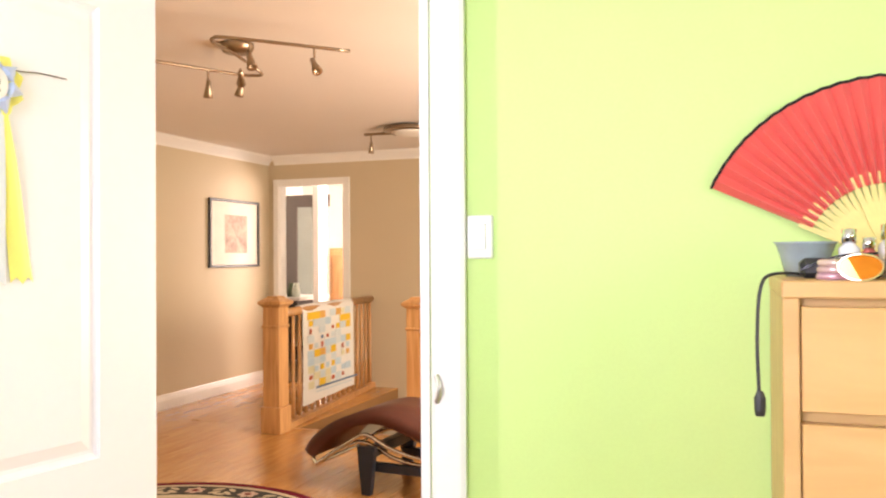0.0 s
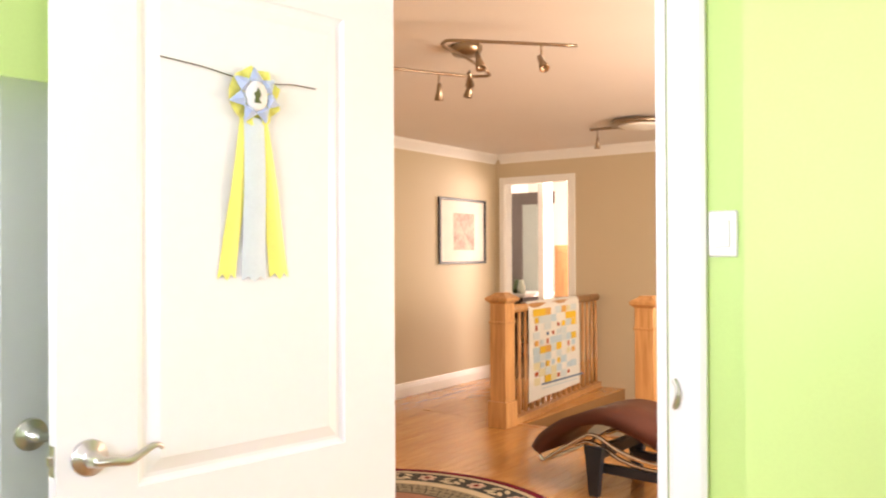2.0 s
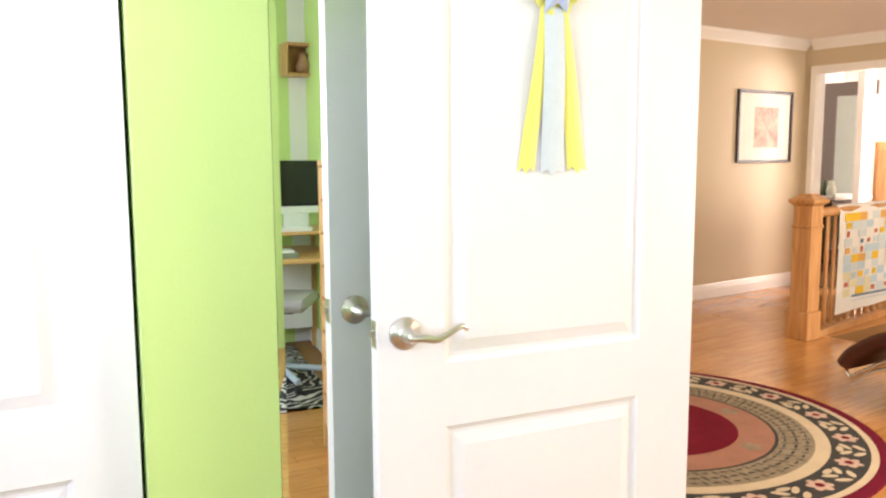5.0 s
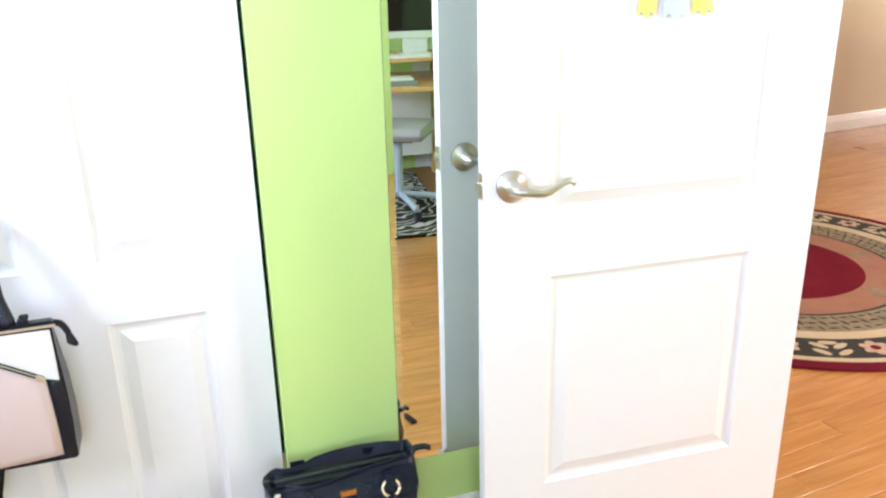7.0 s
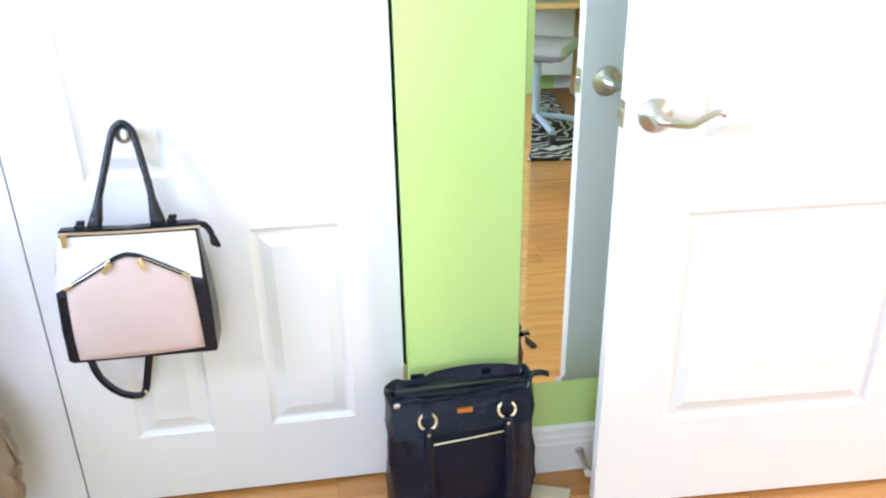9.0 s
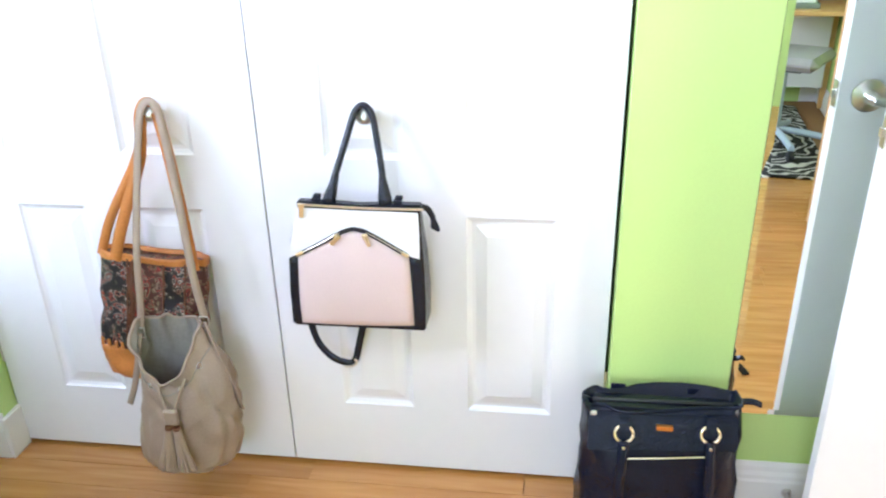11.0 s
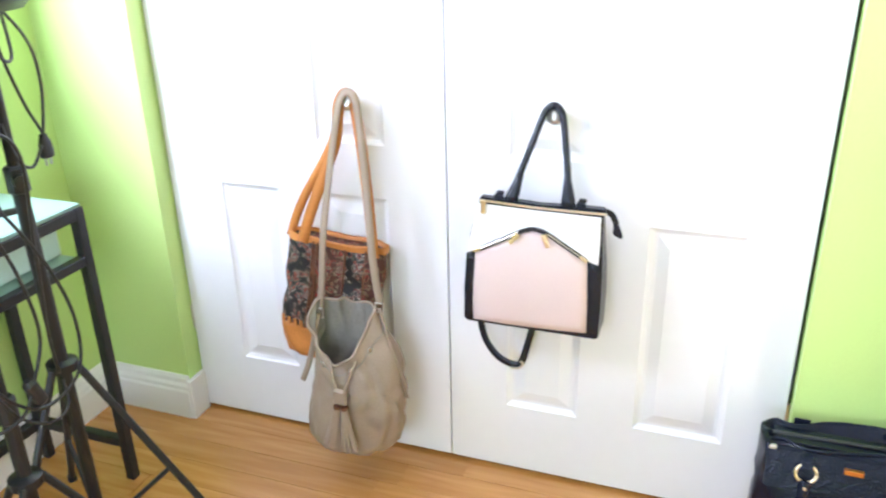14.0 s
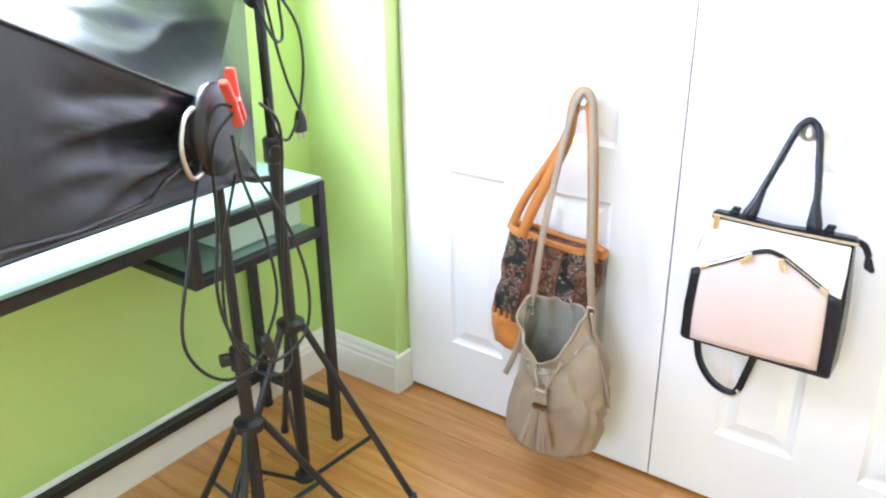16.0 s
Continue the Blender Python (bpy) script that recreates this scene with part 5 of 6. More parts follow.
sg = thing("sunglasses", "gold aviator sunglasses with orange mirrored lenses on the chest", "sunglasses", on_chest(0.124, 0.022))
LENS = glossy("orange_mirror_lens", (0.75, 0.22, 0.015), 0.12, 0.35)
for s_ in (-1, 1):
    ring_ = [(s_ * 0.032 + 0.026 * math.cos(q), 0.004 * abs(math.cos(q)), 0.018 + 0.018 * math.sin(q) * (0.85 if math.sin(q) > 0 else 1)) for q in [k * math.pi / 10 for k in range(21)]]
    bm = bmesh.new()
    bm.faces.new([bm.verts.new(p) for p in ring_[:-1]])
    part("lens", bm, LENS, sg, "orange mirrored lens")
    part("rim", tube(ring_, 0.0013, 5), GOLD, sg)
    part("temple", tube([(s_ * 0.058, 0.002, 0.026), (s_ * 0.06, 0.05, 0.024), (s_ * 0.056, 0.11, 0.010)], 0.0012, 5), GOLD, sg)
part("bridge", tube([(-0.008, 0.0, 0.028), (0, -0.002, 0.031), (0.008, 0.0, 0.028)], 0.0012, 5), GOLD, sg)
cc = part("charging_cable", tube([tuple(N @ Vector(p)) for p in ((1.40, -0.29, 1.310), (1.354, -0.31, 1.311), (1.337, -0.32, 1.29), (1.332, -0.32, 1.22), (1.334, -0.32, 1.14))], 0.0025, 6, 6), BLACK_PLASTIC, None)
tagged(cc, "thin black charging cable hanging off the chest", "cable")
pg = thing("cable_plug", "black plug at the end of the hanging charging cable", "plug", N @ pose(1.335, -0.32, 1.125))
part("plug_body", loft([superellipse(0, 0, z, a, a * 0.7, 12, 3) for z, a in ((-0.018, 0.006), (-0.01, 0.008), (0.008, 0.008), (0.018, 0.004))]), BLACK_PLASTIC, pg)

# ---------------------------------------------------------------- computer corner
RUGB = bpy.data.materials.new("black_rug_with_pale_swirls")
RUGB.use_nodes = True
nt = RUGB.node_tree
tc, wv = nt.nodes.new("ShaderNodeTexCoord"), nt.nodes.new("ShaderNodeTexWave")
wv.wave_type, wv.rings_direction = "RINGS", "Z"
wv.inputs["Scale"].default_value, wv.inputs["Distortion"].default_value, wv.inputs["Detail"].default_value, wv.inputs["Detail Scale"].default_value = 5.0, 9.0, 1.0, 1.6
cr_ = nt.nodes.new("ShaderNodeValToRGB")
cr_.color_ramp.elements[0].position, cr_.color_ramp.elements[0].color = 0.70, (0.014, 0.012, 0.012, 1)
cr_.color_ramp.elements[1].position, cr_.color_ramp.elements[1].color = 0.82, (0.55, 0.52, 0.46, 1)
nt.links.new(tc.outputs["Object"], wv.inputs["Vector"])
nt.links.new(wv.outputs[0], cr_.inputs[0])
nt.links.new(cr_.outputs[0], nt.nodes["Principled BSDF"].inputs["Base Color"])
nt.nodes["Principled BSDF"].inputs["Roughness"].default_value = 0.95
rb = thing("area_rug", "black area rug with pale swirl pattern under the desk chair", "rug", pose(1.40, 1.12, 0.0, 0, 0, TURN))
part("pile", boxes((-0.62, 0.80, -0.55, 0.35, 0.0, 0.012), bevel=0.004), RUGB, rb)
cd = thing("computer_desk", "light wooden computer desk with raised monitor shelf", "desk", pose(1.72, 1.42, 0, 0, 0, TURN))
GREYPAINT = mat("grey_blue_metal", (0.42, 0.50, 0.58), 0.4)
part("desktop", boxes((-0.36, 0.42, -0.42, 0.25, 0.69, 0.715), bevel=0.004), BIRCH, cd)
part("monitor_shelf", boxes((-0.10, 0.42, -0.42, 0.25, 0.835, 0.855), bevel=0.003), BIRCH, cd)
for lx in (-0.10, 0.40):
    for ly in (-0.40, 0.22):
        part("shelf_support", boxes((lx, lx + 0.02, ly, ly + 0.025, 0.715, 0.835)), BIRCH, cd)
for lx in (-0.33, 0.38):
    for ly in (-0.40, 0.21):
        part("leg", boxes((lx, lx + 0.035, ly, ly + 0.035, 0.012, 0.69), bevel=0.002), BIRCH, cd)
part("modesty_panel", boxes((0.36, 0.378, -0.36, 0.21, 0.15, 0.69)), WHITE_WALL, cd)
sk = thing("shelf_post", "light birch upright of the desk's shelf on the floor", "shelf", pose(0.62, 0.95, 0.0, 0, 0, TURN))
part("upright", boxes((-0.02, 0.02, -0.16, 0.06, 0.0, 1.30), bevel=0.002), BIRCH, sk)
ke = thing("paper_stack", "stack of papers and a folder on the monitor shelf", "papers", pose(1.60, 1.30, 0.715, 0, 0, TURN))
part("folder", boxes((-0.14, 0.02, -0.22, 0.12, 0.0, 0.03), bevel=0.003), mat("grey_green_folder", (0.22, 0.27, 0.22), 0.6), ke)
part("papers", boxes((-0.12, 0.03, -0.20, 0.10, 0.03, 0.042), bevel=0.001), WHITE_WALL, ke)
kb = thing("keyboard", "slim white keyboard on the monitor shelf", "keyboard", pose(1.72, 1.36, 0.855, 0, 0, TURN))
kc = part("keyboard_case", boxes((-0.07, 0.05, -0.20, 0.20, 0.0, 0.012), bevel=0.003), TRIM, kb)
for r_ in range(4):
    part("key_row", boxes((-0.06 + r_ * 0.027, -0.038 + r_ * 0.027, -0.19, 0.19, 0.012, 0.016), bevel=0.001), WHITE_WALL, kc)
mo = thing("desktop_computer", "all-in-one desktop computer with black screen and pale chin", "computer", pose(1.88, 1.52, 0.855, 0, 0, TURN))
ALU = mat("pale_aluminium", (0.72, 0.76, 0.70), 0.35, 0.1)
part("chin", boxes((-0.012, 0.012, -0.26, 0.26, 0.10, 0.145), bevel=0.003), ALU, mo, "pale aluminium chin")
part("screen", boxes((-0.013, 0.012, -0.26, 0.26, 0.145, 0.44), bevel=0.003), mat("black_screen_glass", (0.008, 0.008, 0.01), 0.08), mo, "black glass screen")
part("stand", boxes((0.0, 0.012, -0.08, 0.08, 0.0, 0.12), (-0.08, 0.10, -0.10, 0.10, 0.0, 0.008), bevel=0.002), ALU, mo)
oc = thing("office_chair", "grey-blue office chair with grey seat on the swirl rug", "chair", pose(1.28, 1.22, 0.012, 0, 0, 30))
part("seat", boxes((-0.21, 0.21, -0.21, 0.21, 0.45, 0.52), bevel=0.03), mat("grey_seat_fabric", (0.34, 0.33, 0.33), 0.9), oc, "pale grey fabric seat")
part("seat_pan", boxes((-0.12, 0.12, -0.12, 0.12, 0.43, 0.455), bevel=0.005), BLACK_PLASTIC, oc)
part("column", tube([(0, 0, 0.08), (0, 0, 0.44)], 0.025, 14), GREYPAINT, oc)
for k in range(5):
    a = 2 * math.pi * k / 5
    arm = part("base_arm", tube([(0, 0, 0.10), (0.15 * math.cos(a), 0.15 * math.sin(a), 0.085), (0.27 * math.cos(a), 0.27 * math.sin(a), 0.065)], 0.018, 8), GREYPAINT, oc)
    part("caster", lathe([(0.0, -0.016), (0.025, -0.016), (0.027, 0), (0.025, 0.016), (0, 0.016)], 14, pose(0.27 * math.cos(a), 0.27 * math.sin(a), 0.027, 90, 0, math.degrees(a))), BLACK_PLASTIC, arm)
wb = thing("wall_crate", "small carved wooden box shelf high on the white wall", "wall shelf", pose(EAST_X - 0.16, 1.72, 1.86))
part("crate", boxes((-0.0, 0.155, -0.16, 0.16, 0, 0.02), (0.0, 0.155, -0.16, 0.16, 0.20, 0.22), (0.0, 0.155, -0.16, -0.145, 0.02, 0.20), (0.0, 0.155, 0.145, 0.16, 0.02, 0.20), (0.14, 0.155, -0.145, 0.145, 0.02, 0.20), bevel=0.002), RAIL_OAK, wb)
orn = thing("ornament", "small brown and teal ornaments in the wall box", "ornament", pose(EAST_X - 0.09, 1.70, 1.88))
part("ornament_body", lathe([(0, 0), (0.04, 0), (0.055, 0.05), (0.03, 0.10), (0.035, 0.13), (0, 0.15)], 16), mat("brown_glaze", (0.35, 0.19, 0.08), 0.3, vary=0.3, scale=20), orn, smooth=True)
strp = thing("loose_strap", "short black strap lying on the wooden floor", "strap", pose(-0.98, 0.60, 0.0, 0, 0, -30))
part("strap", strap([(-0.05, 0, 0.004), (0.0, 0.008, 0.007), (0.05, 0.0, 0.004)], 0.02, 0.006), BLACK_LEATHER, strp)
# ---------------------------------------------------------------- hall
# bathroom doorway casing
bd = structure("door_frame_2", boxes((BD0, BD0 + 0.015, HV1 - 0.004, HV1 + WT, 0, 2.10), (BD1 - 0.015, BD1, HV1 - 0.004, HV1 + WT, 0, 2.10), (BD0, BD1, HV1 - 0.004, HV1 + WT, 2.10, 2.115)), TRIM, "white painted bathroom door frame", "door frame", N)
part("casing", boxes((BD0 - 0.06, BD0 + 0.006, HV1 - 0.02, HV1, 0, 2.17), bevel=0.003), TRIM, bd)
part("casing", boxes((BD1 - 0.006, BD1 + 0.07, HV1 - 0.02, HV1, 0, 2.17), bevel=0.003), TRIM, bd)
part("head_casing", boxes((BD0 + 0.006, BD1 - 0.006, HV1 - 0.02, HV1, 2.094, 2.17), bevel=0.003), TRIM, bd)
# bathroom behind it
structure("wall_bath", boxes((-4.7, -1.6, 8.95, 9.05, 0, CEIL), (-1.6, -1.5, HV1 + WT, 9.05, 0, CEIL), (-4.8, -4.7, HV1 + WT, 9.05, 0, CEIL)), WHITE_WALL, "white bathroom wall", "wall", N)
structure("ceiling_bath", boxes((-4.8, -1.5, HV1 + WT, 9.05, CEIL, CEIL + 0.1)), CEILING, "white bathroom ceiling", "ceiling", N)
structure("wall_hall_back", boxes((-4.8, HU0 - WT, HV1 + WT, HV1 + WT + 0.1, 0, CEIL)), WHITE_WALL, "white bathroom wall", "wall", N)
va = thing("vanity_unit", "dark bathroom vanity with a white counter", "vanity", N @ pose(-4.32, 7.40, 0))
part("cabinet", boxes((0, 0.62, -0.35, 0.45, 0.08, 0.80), bevel=0.003), mat("dark_brown_lacquer", (0.06, 0.04, 0.035), 0.4), va)
part("counter", boxes((-0.02, 0.66, -0.37, 0.47, 0.80, 0.84), bevel=0.004), TRIM, va, "white counter")
part("mirror_panel", boxes((0.16, 0.62, 0.46, 0.47, 0.84, 2.0)), mat("grey_green_glass", (0.36, 0.40, 0.36), 0.2), va, "grey-green mirror")
part("mirror_frame", boxes((-0.03, 0.65, 0.44, 0.46, 2.0, 2.16), (-0.03, 0.16, 0.44, 0.46, 0.84, 2.0)), mat("dark_taupe_panel", (0.11, 0.09, 0.075), 0.5), va, "dark taupe frame")
for k, (u, v, col) in enumerate(((0.30, -0.2, (0.55, 0.62, 0.25)), (0.42, -0.15, (0.05, 0.08, 0.03)), (0.52, -0.2, (0.60, 0.66, 0.55)))):
    jar = thing("toiletry_jar", ("lime toiletry jar on the vanity counter", "dark green bottle on the vanity counter", "pale green jar on the vanity counter")[k], "jar", N @ pose(-4.32 + u, 7.40 + v, 0.84), group="jars on the vanity")
    part("jar", lathe([(0, 0), (0.05, 0), (0.055, 0.06), (0.04, 0.12), (0.03, 0.14), (0.032, 0.17), (0, 0.175)], 16), mat("jar_glaze", col, 0.3), jar, smooth=True)
structure("wall_bath_partition", boxes((0, 0.85, -0.03, 0.03, 0, CEIL)), DOOR_WHITE, "white bathroom partition wall", "wall", N @ pose(-2.93, 6.12, 0, 0, 0, 111.5))
wc = thing("linen_cabinet", "honey oak linen cabinet standing in the bathroom", "cabinet", N @ pose(-3.22, 6.98, 0))
part("cabinet_body", boxes((0, 0.5, 0, 0.4, 0, 1.41), (0.0, 0.5, 0, 0.4, 1.41, 1.44), bevel=0.004), RAIL_OAK, wc)
part("cabinet_door", boxes((0.03, 0.47, -0.018, 0, 0.06, 1.36), bevel=0.004), RAIL_OAK, wc)
# picture on the hall wall
pc = thing("framed_picture", "black framed print with a wide cream mat on the hall wall", "picture", N @ pose(HU0, 5.33, 1.55))
PY0, PY1, PZ0, PZ1 = -0.45, 0.40, -0.312, 0.362
part("frame", boxes((0, 0.03, PY0, PY0 + 0.025, PZ0, PZ1), (0, 0.03, PY1 - 0.025, PY1, PZ0, PZ1), (0, 0.03, PY0 + 0.025, PY1 - 0.025, PZ0, PZ0 + 0.025), (0, 0.03, PY0 + 0.025, PY1 - 0.025, PZ1 - 0.025, PZ1), bevel=0.002), BLACK_METAL, pc, "thin black frame")
part("mat_board", boxes((0.004, 0.012, PY0 + 0.025, PY1 - 0.025, PZ0 + 0.025, PZ1 - 0.025)), mat("cream_mat_board", (0.78, 0.72, 0.64), 0.8), pc, "cream mat board")
part("print", boxes((0.012, 0.0135, -0.19, 0.19, -0.17, 0.21)), mat("faded_landscape_print", (0.50, 0.36, 0.29), 0.7, vary=0.45, scale=9, grain=28), pc, "faded landscape print")
for z_, y_ in ((1.24, 4.05), (0.36, 4.05)):
    ot = thing("wall_plate", "beige wall plate on the hall wall", "outlet", N @ pose(HU0, y_, z_), group="hall wall plates")
    part("plate", boxes((0, 0.006, -0.036, 0.036, -0.058, 0.058), bevel=0.002), mat("beige_plastic", (0.66, 0.58, 0.46), 0.4), ot)
    part("socket", boxes((0.005, 0.008, -0.016, 0.016, -0.034, 0.034), bevel=0.001), TRIM, ot)
ot = thing("wall_plate", "white outlet plate low on the wall by the stair rail", "outlet", N @ pose(-1.72, HV1, 0.32))
part("plate", boxes((-0.045, 0.045, -0.006, 0, -0.06, 0.06), bevel=0.002), TRIM, ot)

# stair railing
rl = thing("stair_railing", "honey oak stair railing with square newels and balusters", "railing", N @ pose(-1.99, 3.78, 0))


def newel(parent, x, y):
    post = part("newel_post", boxes((x - 0.085, x + 0.085, y - 0.085, y + 0.085, 0, 0.20), (x - 0.07, x + 0.07, y - 0.07, y + 0.07, 0.20, 0.96), bevel=0.003), RAIL_OAK, parent, "square oak newel post")
    part("newel_collar", boxes((x - 0.078, x + 0.078, y - 0.078, y + 0.078, 0.80, 0.82), bevel=0.004), RAIL_OAK, post)
    part("newel_cap", loft([[(x + sx * a, y + sy * a, z) for sx, sy in ((-1, -1), (1, -1), (1, 1), (-1, 1))] for z, a in ((0.955, 0.07), (0.965, 0.078), (0.98, 0.098), (1.0, 0.098), (1.03, 0.05), (1.04, 0.045))]), RAIL_OAK, post, "moulded newel cap")


newel(rl, 0, 0)
RV = HV1 - 3.78
RX = -0.21
part("handrail", tube([(0, 0.07, 0.90), (RX, RV, 0.90)], 0.035, 10), RAIL_OAK, rl, "rounded oak handrail", True)
part("base_rail", loft([[(0.02 - 0.05, 0.085, 0.0), (0.02 + 0.05, 0.085, 0.0), (0.02 + 0.05, 0.085, 0.05), (0.02 - 0.05, 0.085, 0.05)], [(RX - 0.05, RV, 0.0), (RX + 0.05, RV, 0.0), (RX + 0.05, RV, 0.05), (RX - 0.05, RV, 0.05)]]), RAIL_OAK, rl, "oak base rail")
nb = 17
for k in range(nb):
    t = (k + 0.7) / nb
    x, y = RX * t, 0.085 + (RV - 0.085) * t
    part("baluster", loft([[(x + a * math.cos(q), y + a * math.sin(q), z) for q in [j * math.pi / 4 for j in range(8)]] for z, a in ((0.05, 0.018), (0.25, 0.018), (0.28, 0.022), (0.31, 0.014), (0.6, 0.017), (0.88, 0.012))]), RAIL_OAK, rl, smooth=True)
rl2 = thing("newel_post", "honey oak newel post at the far side of the stairwell", "newel post", N @ pose(-0.86, 3.90, 0))
newel(rl2, 0, 0)
structure("floor_edge", boxes((-1.93, HU1, 3.93, 3.96, -0.25, 0.0)), RAIL_OAK, "oak nosing at the stairwell edge", "trim", N)

# printed towel over the rail
tw = thing("printed_towel", "white tea towel with a patchwork print over the stair rail", "towel", N @ pose(-1.945, 4.60, 0))
CLOTH = mat("white_cotton", (0.80, 0.79, 0.75), 0.85, vary=0.03, scale=20, grain=200, bump=0.3)
ang = math.atan2(RX, RV)
ty0, ty1 = -0.42, 0.74


def rail_x(y):
    return -0.045 + RX * (y + 0.82) / RV


tq = bmesh.new()
g = []
for i in range(13):
    y = ty0 + (ty1 - ty0) * i / 12
    row = []
    for s_, z in ((1, 0.12), (1, 0.4), (1, 0.7), (1, 0.9), (0.4, 0.942), (-0.4, 0.942), (-1, 0.9), (-1, 0.7), (-1, 0.6)):
        row.append(tq.verts.new((rail_x(y) + s_ * (0.042 + 0.006 * math.sin(i * 1.1 + z * 3)), y, z)))
    g.append(row)
for i in range(12):
    for j in range(8):
        tq.faces.new((g[i][j], g[i + 1][j], g[i + 1][j + 1], g[i][j + 1]))
part("cloth", tq, CLOTH, tw, "white cotton cloth", True)
pal = [(0.80, 0.52, 0.03), (0.50, 0.64, 0.72), (0.50, 0.13, 0.06), (0.72, 0.68, 0.45), (0.14, 0.22, 0.34), (0.72, 0.40, 0.10), (0.62, 0.70, 0.72)]
palm = [mat("print_ink_" + "abcdefg"[k], c, 0.8, vary=0.05) for k, c in enumerate(pal)]
rg = random.Random(11)
for i in range(8):
    for j in range(10):
        if rg.random() < 0.72:
            k = rg.choice((0, 0, 1, 1, 6, 6, 6, 3, 3, 2, 4, 5))
            w_, h_2 = rg.choice(((0.055, 0.035), (0.04, 0.03), (0.03, 0.045))) if k in (2, 4) else rg.choice(((0.112, 0.062), (0.112, 0.060), (0.06, 0.045)))
            y, z = ty0 + 0.15 + i * 0.120, 0.27 + j * 0.064
            x = rail_x(y) + 0.050
            part("print_patch", boxes((x - 0.001, x + 0.0012, y - w_ / 2, y + w_ / 2, z - h_2 / 2, z + h_2 / 2)), palm[k], tw)
part("print_border", boxes((rail_x(0) + 0.046, rail_x(0) + 0.052, ty0 + 0.07, ty1 - 0.08, 0.222, 0.238)), palm[4], tw, "dark blue printed border")
part("print_caption", boxes((rail_x(0) + 0.046, rail_x(0) + 0.052, ty0 + 0.20, ty1 - 0.2, 0.190, 0.200)), palm[6], tw)

# track lights
BRONZE = glossy("brushed_bronze", (0.36, 0.28, 0.20), 0.35)


def spot(parent, x, y, z, drop, tx, ty):
    part("stem", tube([(x, y, z), (x, y, z - drop)], 0.006, 6), BRONZE, parent)
    part("spot_head", lathe([(0.0, 0.04), (0.012, 0.036), (0.014, 0.0), (0.025, -0.055), (0.022, -0.057), (0.0, -0.04)], 14, pose(x, y, z - drop - 0.03, tx, ty, 0)), BRONZE, parent, smooth=True)


tl_ = thing("track_light", "bronze S-shaped ceiling track light with five spot heads", "ceiling light", N @ pose(-1.05, 1.90, CEIL))
zz = -0.11
part("canopy", lathe([(0, -0.045), (0.07, -0.045), (0.085, -0.02), (0.085, 0), (0, 0)], 24), BRONZE, tl_, smooth=True)
part("track", tube([(-0.56, -0.66, zz), (-0.33, -0.24, zz), (-0.13, 0.13, zz), (-0.05, 0.215, zz), (0.02, 0.19, zz), (0.0, 0.0, zz + 0.05), (0.15, -0.40, zz), (0.20, -0.475, zz), (0.28, -0.445, zz), (0.66, -0.055, zz)], 0.008, 8, 6), BRONZE, tl_, "curved bronze track", True)
for x, y, dr, ax, ay in ((-0.19, 0.02, 0.06, 8, 8), (-0.10, 0.18, 0.03, -8, 10), (-0.02, 0.06, 0.01, 45, 40), (0.33, -0.39, 0.05, -15, -25), (0.54, -0.18, 0.05, -25, -35)):
    spot(tl_, x, y, zz, dr, ax, ay)
tl2 = thing("ceiling_light", "bronze rimmed ceiling light with a white bowl and spots", "ceiling light", N @ pose(-1.18, 4.60, CEIL))
part("rim", lathe([(0.0, -0.05), (0.23, -0.055), (0.25, -0.045), (0.23, -0.02), (0, 0)], 32), BRONZE, tl2, smooth=True)
part("bowl", lathe([(0, -0.095), (0.08, -0.088), (0.15, -0.07), (0.19, -0.05), (0, -0.045)], 28), WHITE_WALL, tl2, "white glass bowl", True)
part("side_arm", tube([(-0.2, 0, -0.05), (-0.42, -0.05, -0.055)], 0.012, 8), BRONZE, tl2)
spot(tl2, -0.36, -0.04, -0.05, 0.08, 5, 5)

# chaise longue
HIDE = mat("brown_hide_cover", (0.085, 0.022, 0.012), 0.5, vary=0.25, scale=8, grain=120, bump=0.3)
ca = thing("chaise_longue", "brown hide chaise longue on chrome tube and black steel base", "chaise longue", N @ pose(-0.62, 2.80, 0, 0, 0, -4))
cush = [(-0.39, 0.195), (-0.33, 0.275), (-0.19, 0.37), (-0.02, 0.425), (0.12, 0.425), (0.30, 0.37), (0.52, 0.31), (0.78, 0.38), (1.02, 0.56)]
pts = curve_points([(x, 0, z) for x, z in cush], 6)
bm = bmesh.new()
sweep(bm, pts, [(-0.26, -0.035), (0.26, -0.035), (0.27, 0.0), (0.255, 0.035), (-0.255, 0.035), (-0.27, 0.0)])
part("cushion", bm, HIDE, ca, "padded brown hide cover", True)
for s_ in (-0.24, 0.24):
    part("chrome_tube", tube([(-0.375, s_, 0.165), (-0.35, s_, 0.135), (-0.325, s_, 0.150), (-0.20, s_, 0.235), (-0.07, s_, 0.315), (-0.03, s_, 0.328), (0.02, s_, 0.318), (0.14, s_, 0.262), (0.32, s_, 0.225), (0.52, s_, 0.24), (0.78, s_, 0.32), (1.02, s_, 0.50)], 0.0125, 10, 5), CHROME, ca, "chrome tube", True)
    part("rocker_tube", tube([(-0.16, s_ * 0.8, 0.245), (-0.08, s_ * 0.8, 0.275), (0.02, s_ * 0.8, 0.25), (0.14, s_ * 0.8, 0.20), (0.32, s_ * 0.8, 0.175), (0.55, s_ * 0.8, 0.20), (0.75, s_ * 0.8, 0.29)], 0.0125, 10, 6), CHROME, ca, "curved chrome rocker tube", True)
part("foot_tube", tube([(-0.375, -0.24, 0.165), (-0.35, -0.24, 0.135), (-0.35, 0.24, 0.135), (-0.375, 0.24, 0.165)], 0.0125, 8), CHROME, ca)
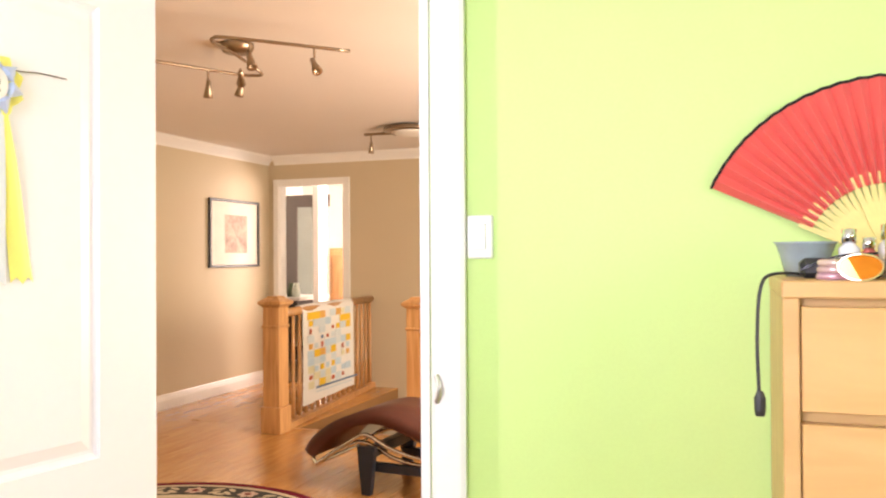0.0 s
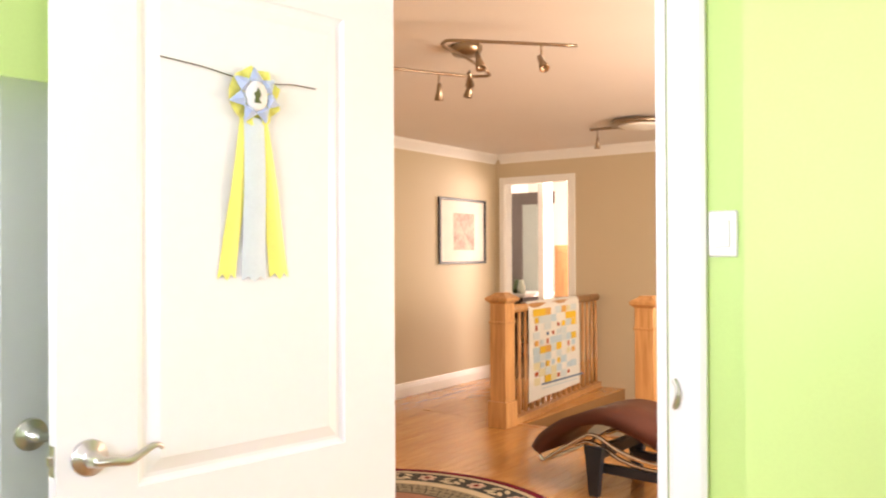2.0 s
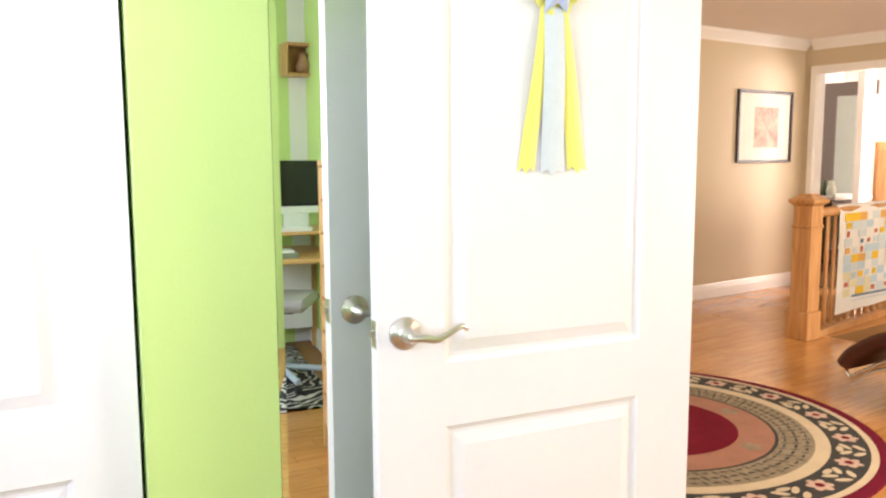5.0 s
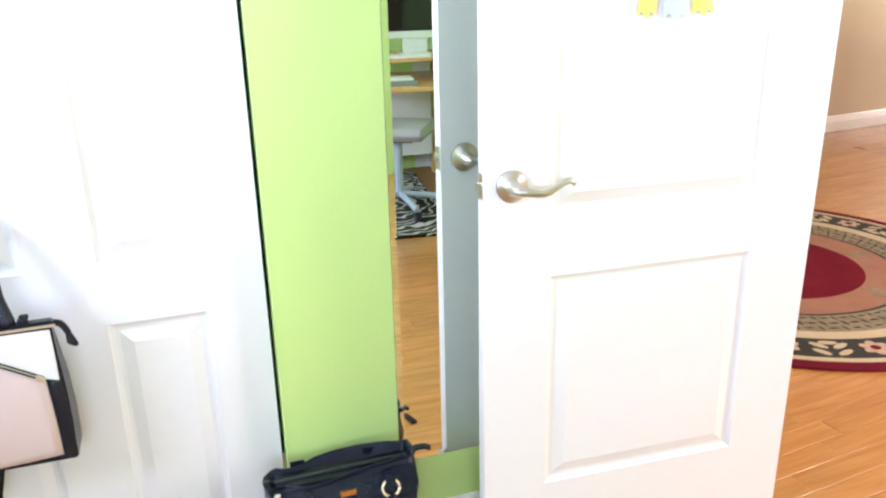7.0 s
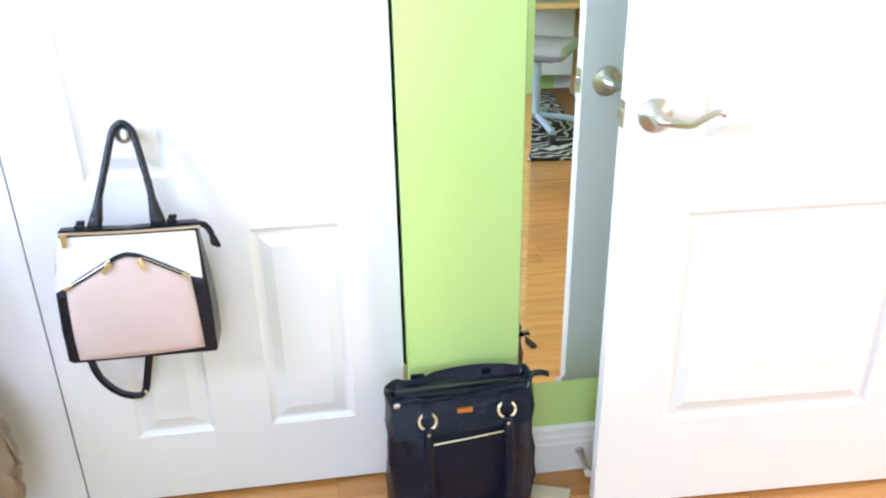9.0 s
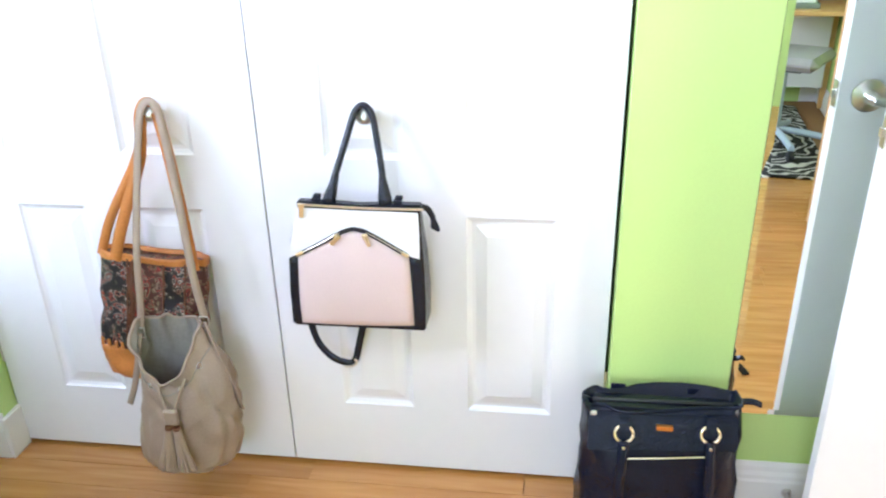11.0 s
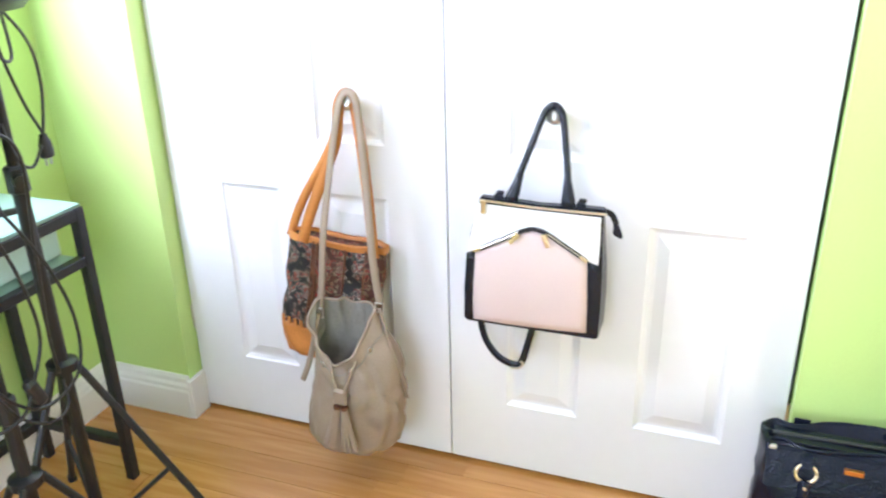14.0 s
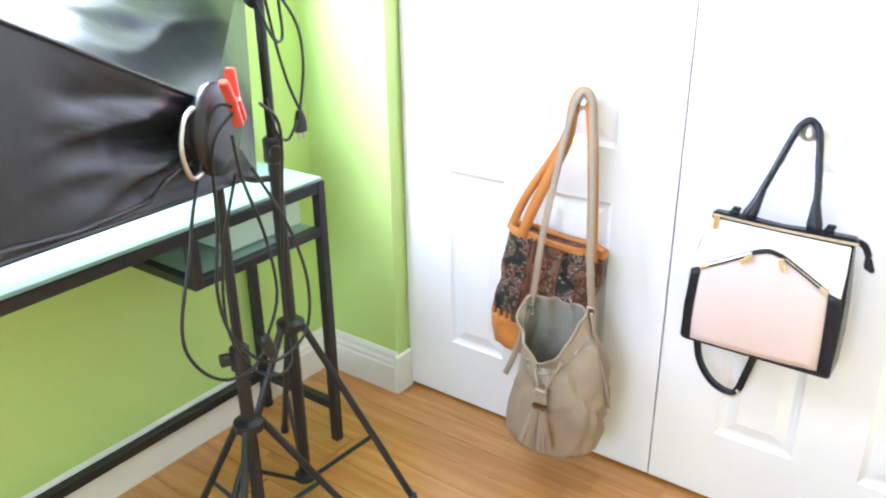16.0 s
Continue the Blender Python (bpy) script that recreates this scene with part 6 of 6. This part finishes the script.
STEEL = mat("dark_blue_black_steel", (0.02, 0.028, 0.045), 0.4)
for x in (0.0, 0.62):
    for s_ in (-0.26, 0.26):
        part("leg", loft([[(x - w, s_ - 0.02, z), (x + w, s_ - 0.02, z), (x + w, s_ + 0.02, z), (x - w, s_ + 0.02, z)] for z, w in ((0.0, 0.026), (0.27, 0.056))]), STEEL, ca, "tapered black steel leg")
    part("cross_bar", boxes((x - 0.03, x + 0.03, -0.26, 0.26, 0.20, 0.26), bevel=0.003), STEEL, ca)
for s_ in (-0.2, 0.2):
    part("long_bar", boxes((0.0, 0.62, s_ - 0.02, s_ + 0.02, 0.12, 0.17), bevel=0.003), STEEL, ca)

# round rug
rr = thing("round_rug", "round wine red rug with black floral border on the hall floor", "rug", N @ pose(-1.34, 1.40, 0.0))
WINE = mat("wine_red_wool", (0.14, 0.010, 0.026), 0.98, vary=0.25, scale=8, grain=160, bump=0.5, spec=0.1)
CRIM = mat("crimson_wool", (0.15, 0.010, 0.022), 0.98, vary=0.35, scale=6, grain=140, bump=0.5, spec=0.1)
PEACH = mat("dusty_rose_wool", (0.32, 0.155, 0.10), 0.95, vary=0.2, scale=9, grain=140, bump=0.5)
CREAM = mat("cream_wool", (0.52, 0.44, 0.30), 0.95, vary=0.12, scale=9, grain=140, bump=0.5)
CHAR = mat("charcoal_wool", (0.03, 0.03, 0.03), 0.95, vary=0.2, scale=9, grain=140, bump=0.5)
OLIVE = mat("olive_grey_wool", (0.24, 0.20, 0.13), 0.95, vary=0.3, scale=14, grain=120, bump=0.5)
RR = 1.06
zones = ((0.0, 0.40, CRIM, "centre"), (0.40, 0.55, PEACH, "rose band"), (0.55, 0.565, CHAR, "line"), (0.565, 0.71, OLIVE, "key band"), (0.71, 0.77, CREAM, "cream band"), (0.77, 0.92, CHAR, "floral band"), (0.92, 0.95, CREAM, "cream band"), (0.95, 1.0, WINE, "edge"))
for r0, r1, m_, nm in zones:
    bm = bmesh.new()
    n = 96
    a = [bm.verts.new((RR * max(r0, 0.001) * math.cos(2 * math.pi * i / n), RR * max(r0, 0.001) * math.sin(2 * math.pi * i / n), 0.012)) for i in range(n)]
    c = [bm.verts.new((RR * r1 * math.cos(2 * math.pi * i / n), RR * r1 * math.sin(2 * math.pi * i / n), 0.012)) for i in range(n)]
    e = [bm.verts.new((RR * r1 * math.cos(2 * math.pi * i / n), RR * r1 * math.sin(2 * math.pi * i / n), 0.0)) for i in range(n)]
    for i in range(n):
        j = (i + 1) % n
        bm.faces.new((a[i], a[j], c[j], c[i]))
        if r1 == 1.0:
            bm.faces.new((c[i], c[j], e[j], e[i]))
    part("rug_band", bm, m_, rr)


def blob(bm, x, y, r, squash, turn, z, n=10):
    f = bm.faces.new([bm.verts.new((x + r * math.cos(q) * math.cos(turn) - r * squash * math.sin(q) * math.sin(turn), y + r * math.cos(q) * math.sin(turn) + r * squash * math.sin(q) * math.cos(turn), z)) for q in [2 * math.pi * k / n for k in range(n)]])


flowers, hearts, leaves, keys = bmesh.new(), bmesh.new(), bmesh.new(), bmesh.new()
NF = 34
for i in range(NF):
    a = 2 * math.pi * i / NF
    cx, cy, r = RR * 0.845 * math.cos(a), RR * 0.845 * math.sin(a), 0.845
    if i % 2 == 0:
        for k in range(6):
            q = a + k * math.pi / 3
            blob(flowers, cx + 0.033 * math.cos(q), cy + 0.033 * math.sin(q), 0.026, 0.75, q, 0.0128 + 0.0001 * k)
        blob(hearts, cx, cy, 0.02, 1, 0, 0.0138)
    else:
        for s_, dr in ((1, 0.035), (-1, 0.035), (1, -0.02), (-1, -0.02), (0, -0.045)):
            q = a + s_ * 0.045
            blob(leaves, (RR * 0.845 + dr) * math.cos(q), (RR * 0.845 + dr) * math.sin(q), 0.038, 0.42, a + math.pi / 2 + s_ * 0.7, 0.0128)
for i in range(96):
    a = 2 * math.pi * i / 96
    for dr, w in ((0.59, 0.024), (0.635, 0.03), (0.68, 0.024)):
        q = a + (0.03 if dr == 0.635 else 0)
        blob(keys, RR * dr * math.cos(q), RR * dr * math.sin(q), w, 0.3, q + (math.pi / 2 if i % 2 else 0.4), 0.0128, 4)
for bm, m_, nm in ((flowers, mat("pale_rose_wool", (0.50, 0.36, 0.28), 0.95, vary=0.2), "floral_motif"), (hearts, CRIM, "heart_motif"), (leaves, CREAM, "leaf_motif"), (keys, CHAR, "key_motif")):
    tagged(part(nm, bm, m_, rr), kind="stuff")
medal = bmesh.new()
for i in range(6):
    a = 2 * math.pi * i / 6 + 0.3
    for k in range(5):
        blob(medal, RR * 0.475 * math.cos(a) + 0.03 * math.cos(k * 1.26), RR * 0.475 * math.sin(a) + 0.03 * math.sin(k * 1.26), 0.024, 0.7, k * 1.26, 0.0128 + 0.0001 * k)
tagged(part("medallion_motif", medal, OLIVE, rr), kind="stuff")
# ---------------------------------------------------------------- floor boards


def boards(parent, u0, u1, v0, v1, z, limit, m=None, w=0.083):
    """Strip flooring along y: the first boards are parts, the rest is one joined part."""
    rng = random.Random(7)
    meshes = {}
    rest = bmesh.new()
    count = 0
    u = u0
    while u < u1 - 0.01:
        v = v0 - rng.random() * 0.9
        while v < v1:
            ln = rng.choice((0.55, 0.7, 0.85, 1.0, 1.2))
            a, b = max(v, v0), min(v + ln, v1)
            if b - a > 0.03:
                ww = min(w, u1 - u)
                if count < limit:
                    key = (round(b - a, 2), round(ww, 3))
                    if key not in meshes:
                        bm = boxes((0.0006, ww - 0.0006, 0.0006, key[0] - 0.0006, -0.014, 0), bevel=0.0004)
                        me = bpy.data.meshes.new("board")
                        bm.to_mesh(me)
                        bm.free()
                        me.materials.append(OAK)
                        meshes[key] = me
                    ob = new("board", meshes[key])
                    ob.parent = parent
                    ob.location = (u, a, z)
                    count += 1
                else:
                    box(rest, u + 0.0006, u + ww - 0.0006, a + 0.0006, b - 0.0006, z - 0.014, z)
            v += ln
        u += w
    if len(rest.verts):
        tagged(part("boards_beyond", rest, OAK, parent), kind="stuff")
    else:
        rest.free()


boards(FLOOR, WEST_X - 0.14, EAST_X, SOUTH_Y, 1.42, 0.0, 290)
boards(FLOOR_HALL, HU0, HU1, -0.02, 3.95, -0.002, 290)
boards(FLOOR_HALL, HU0, -1.9, 3.95, 6.0, -0.002, 0)
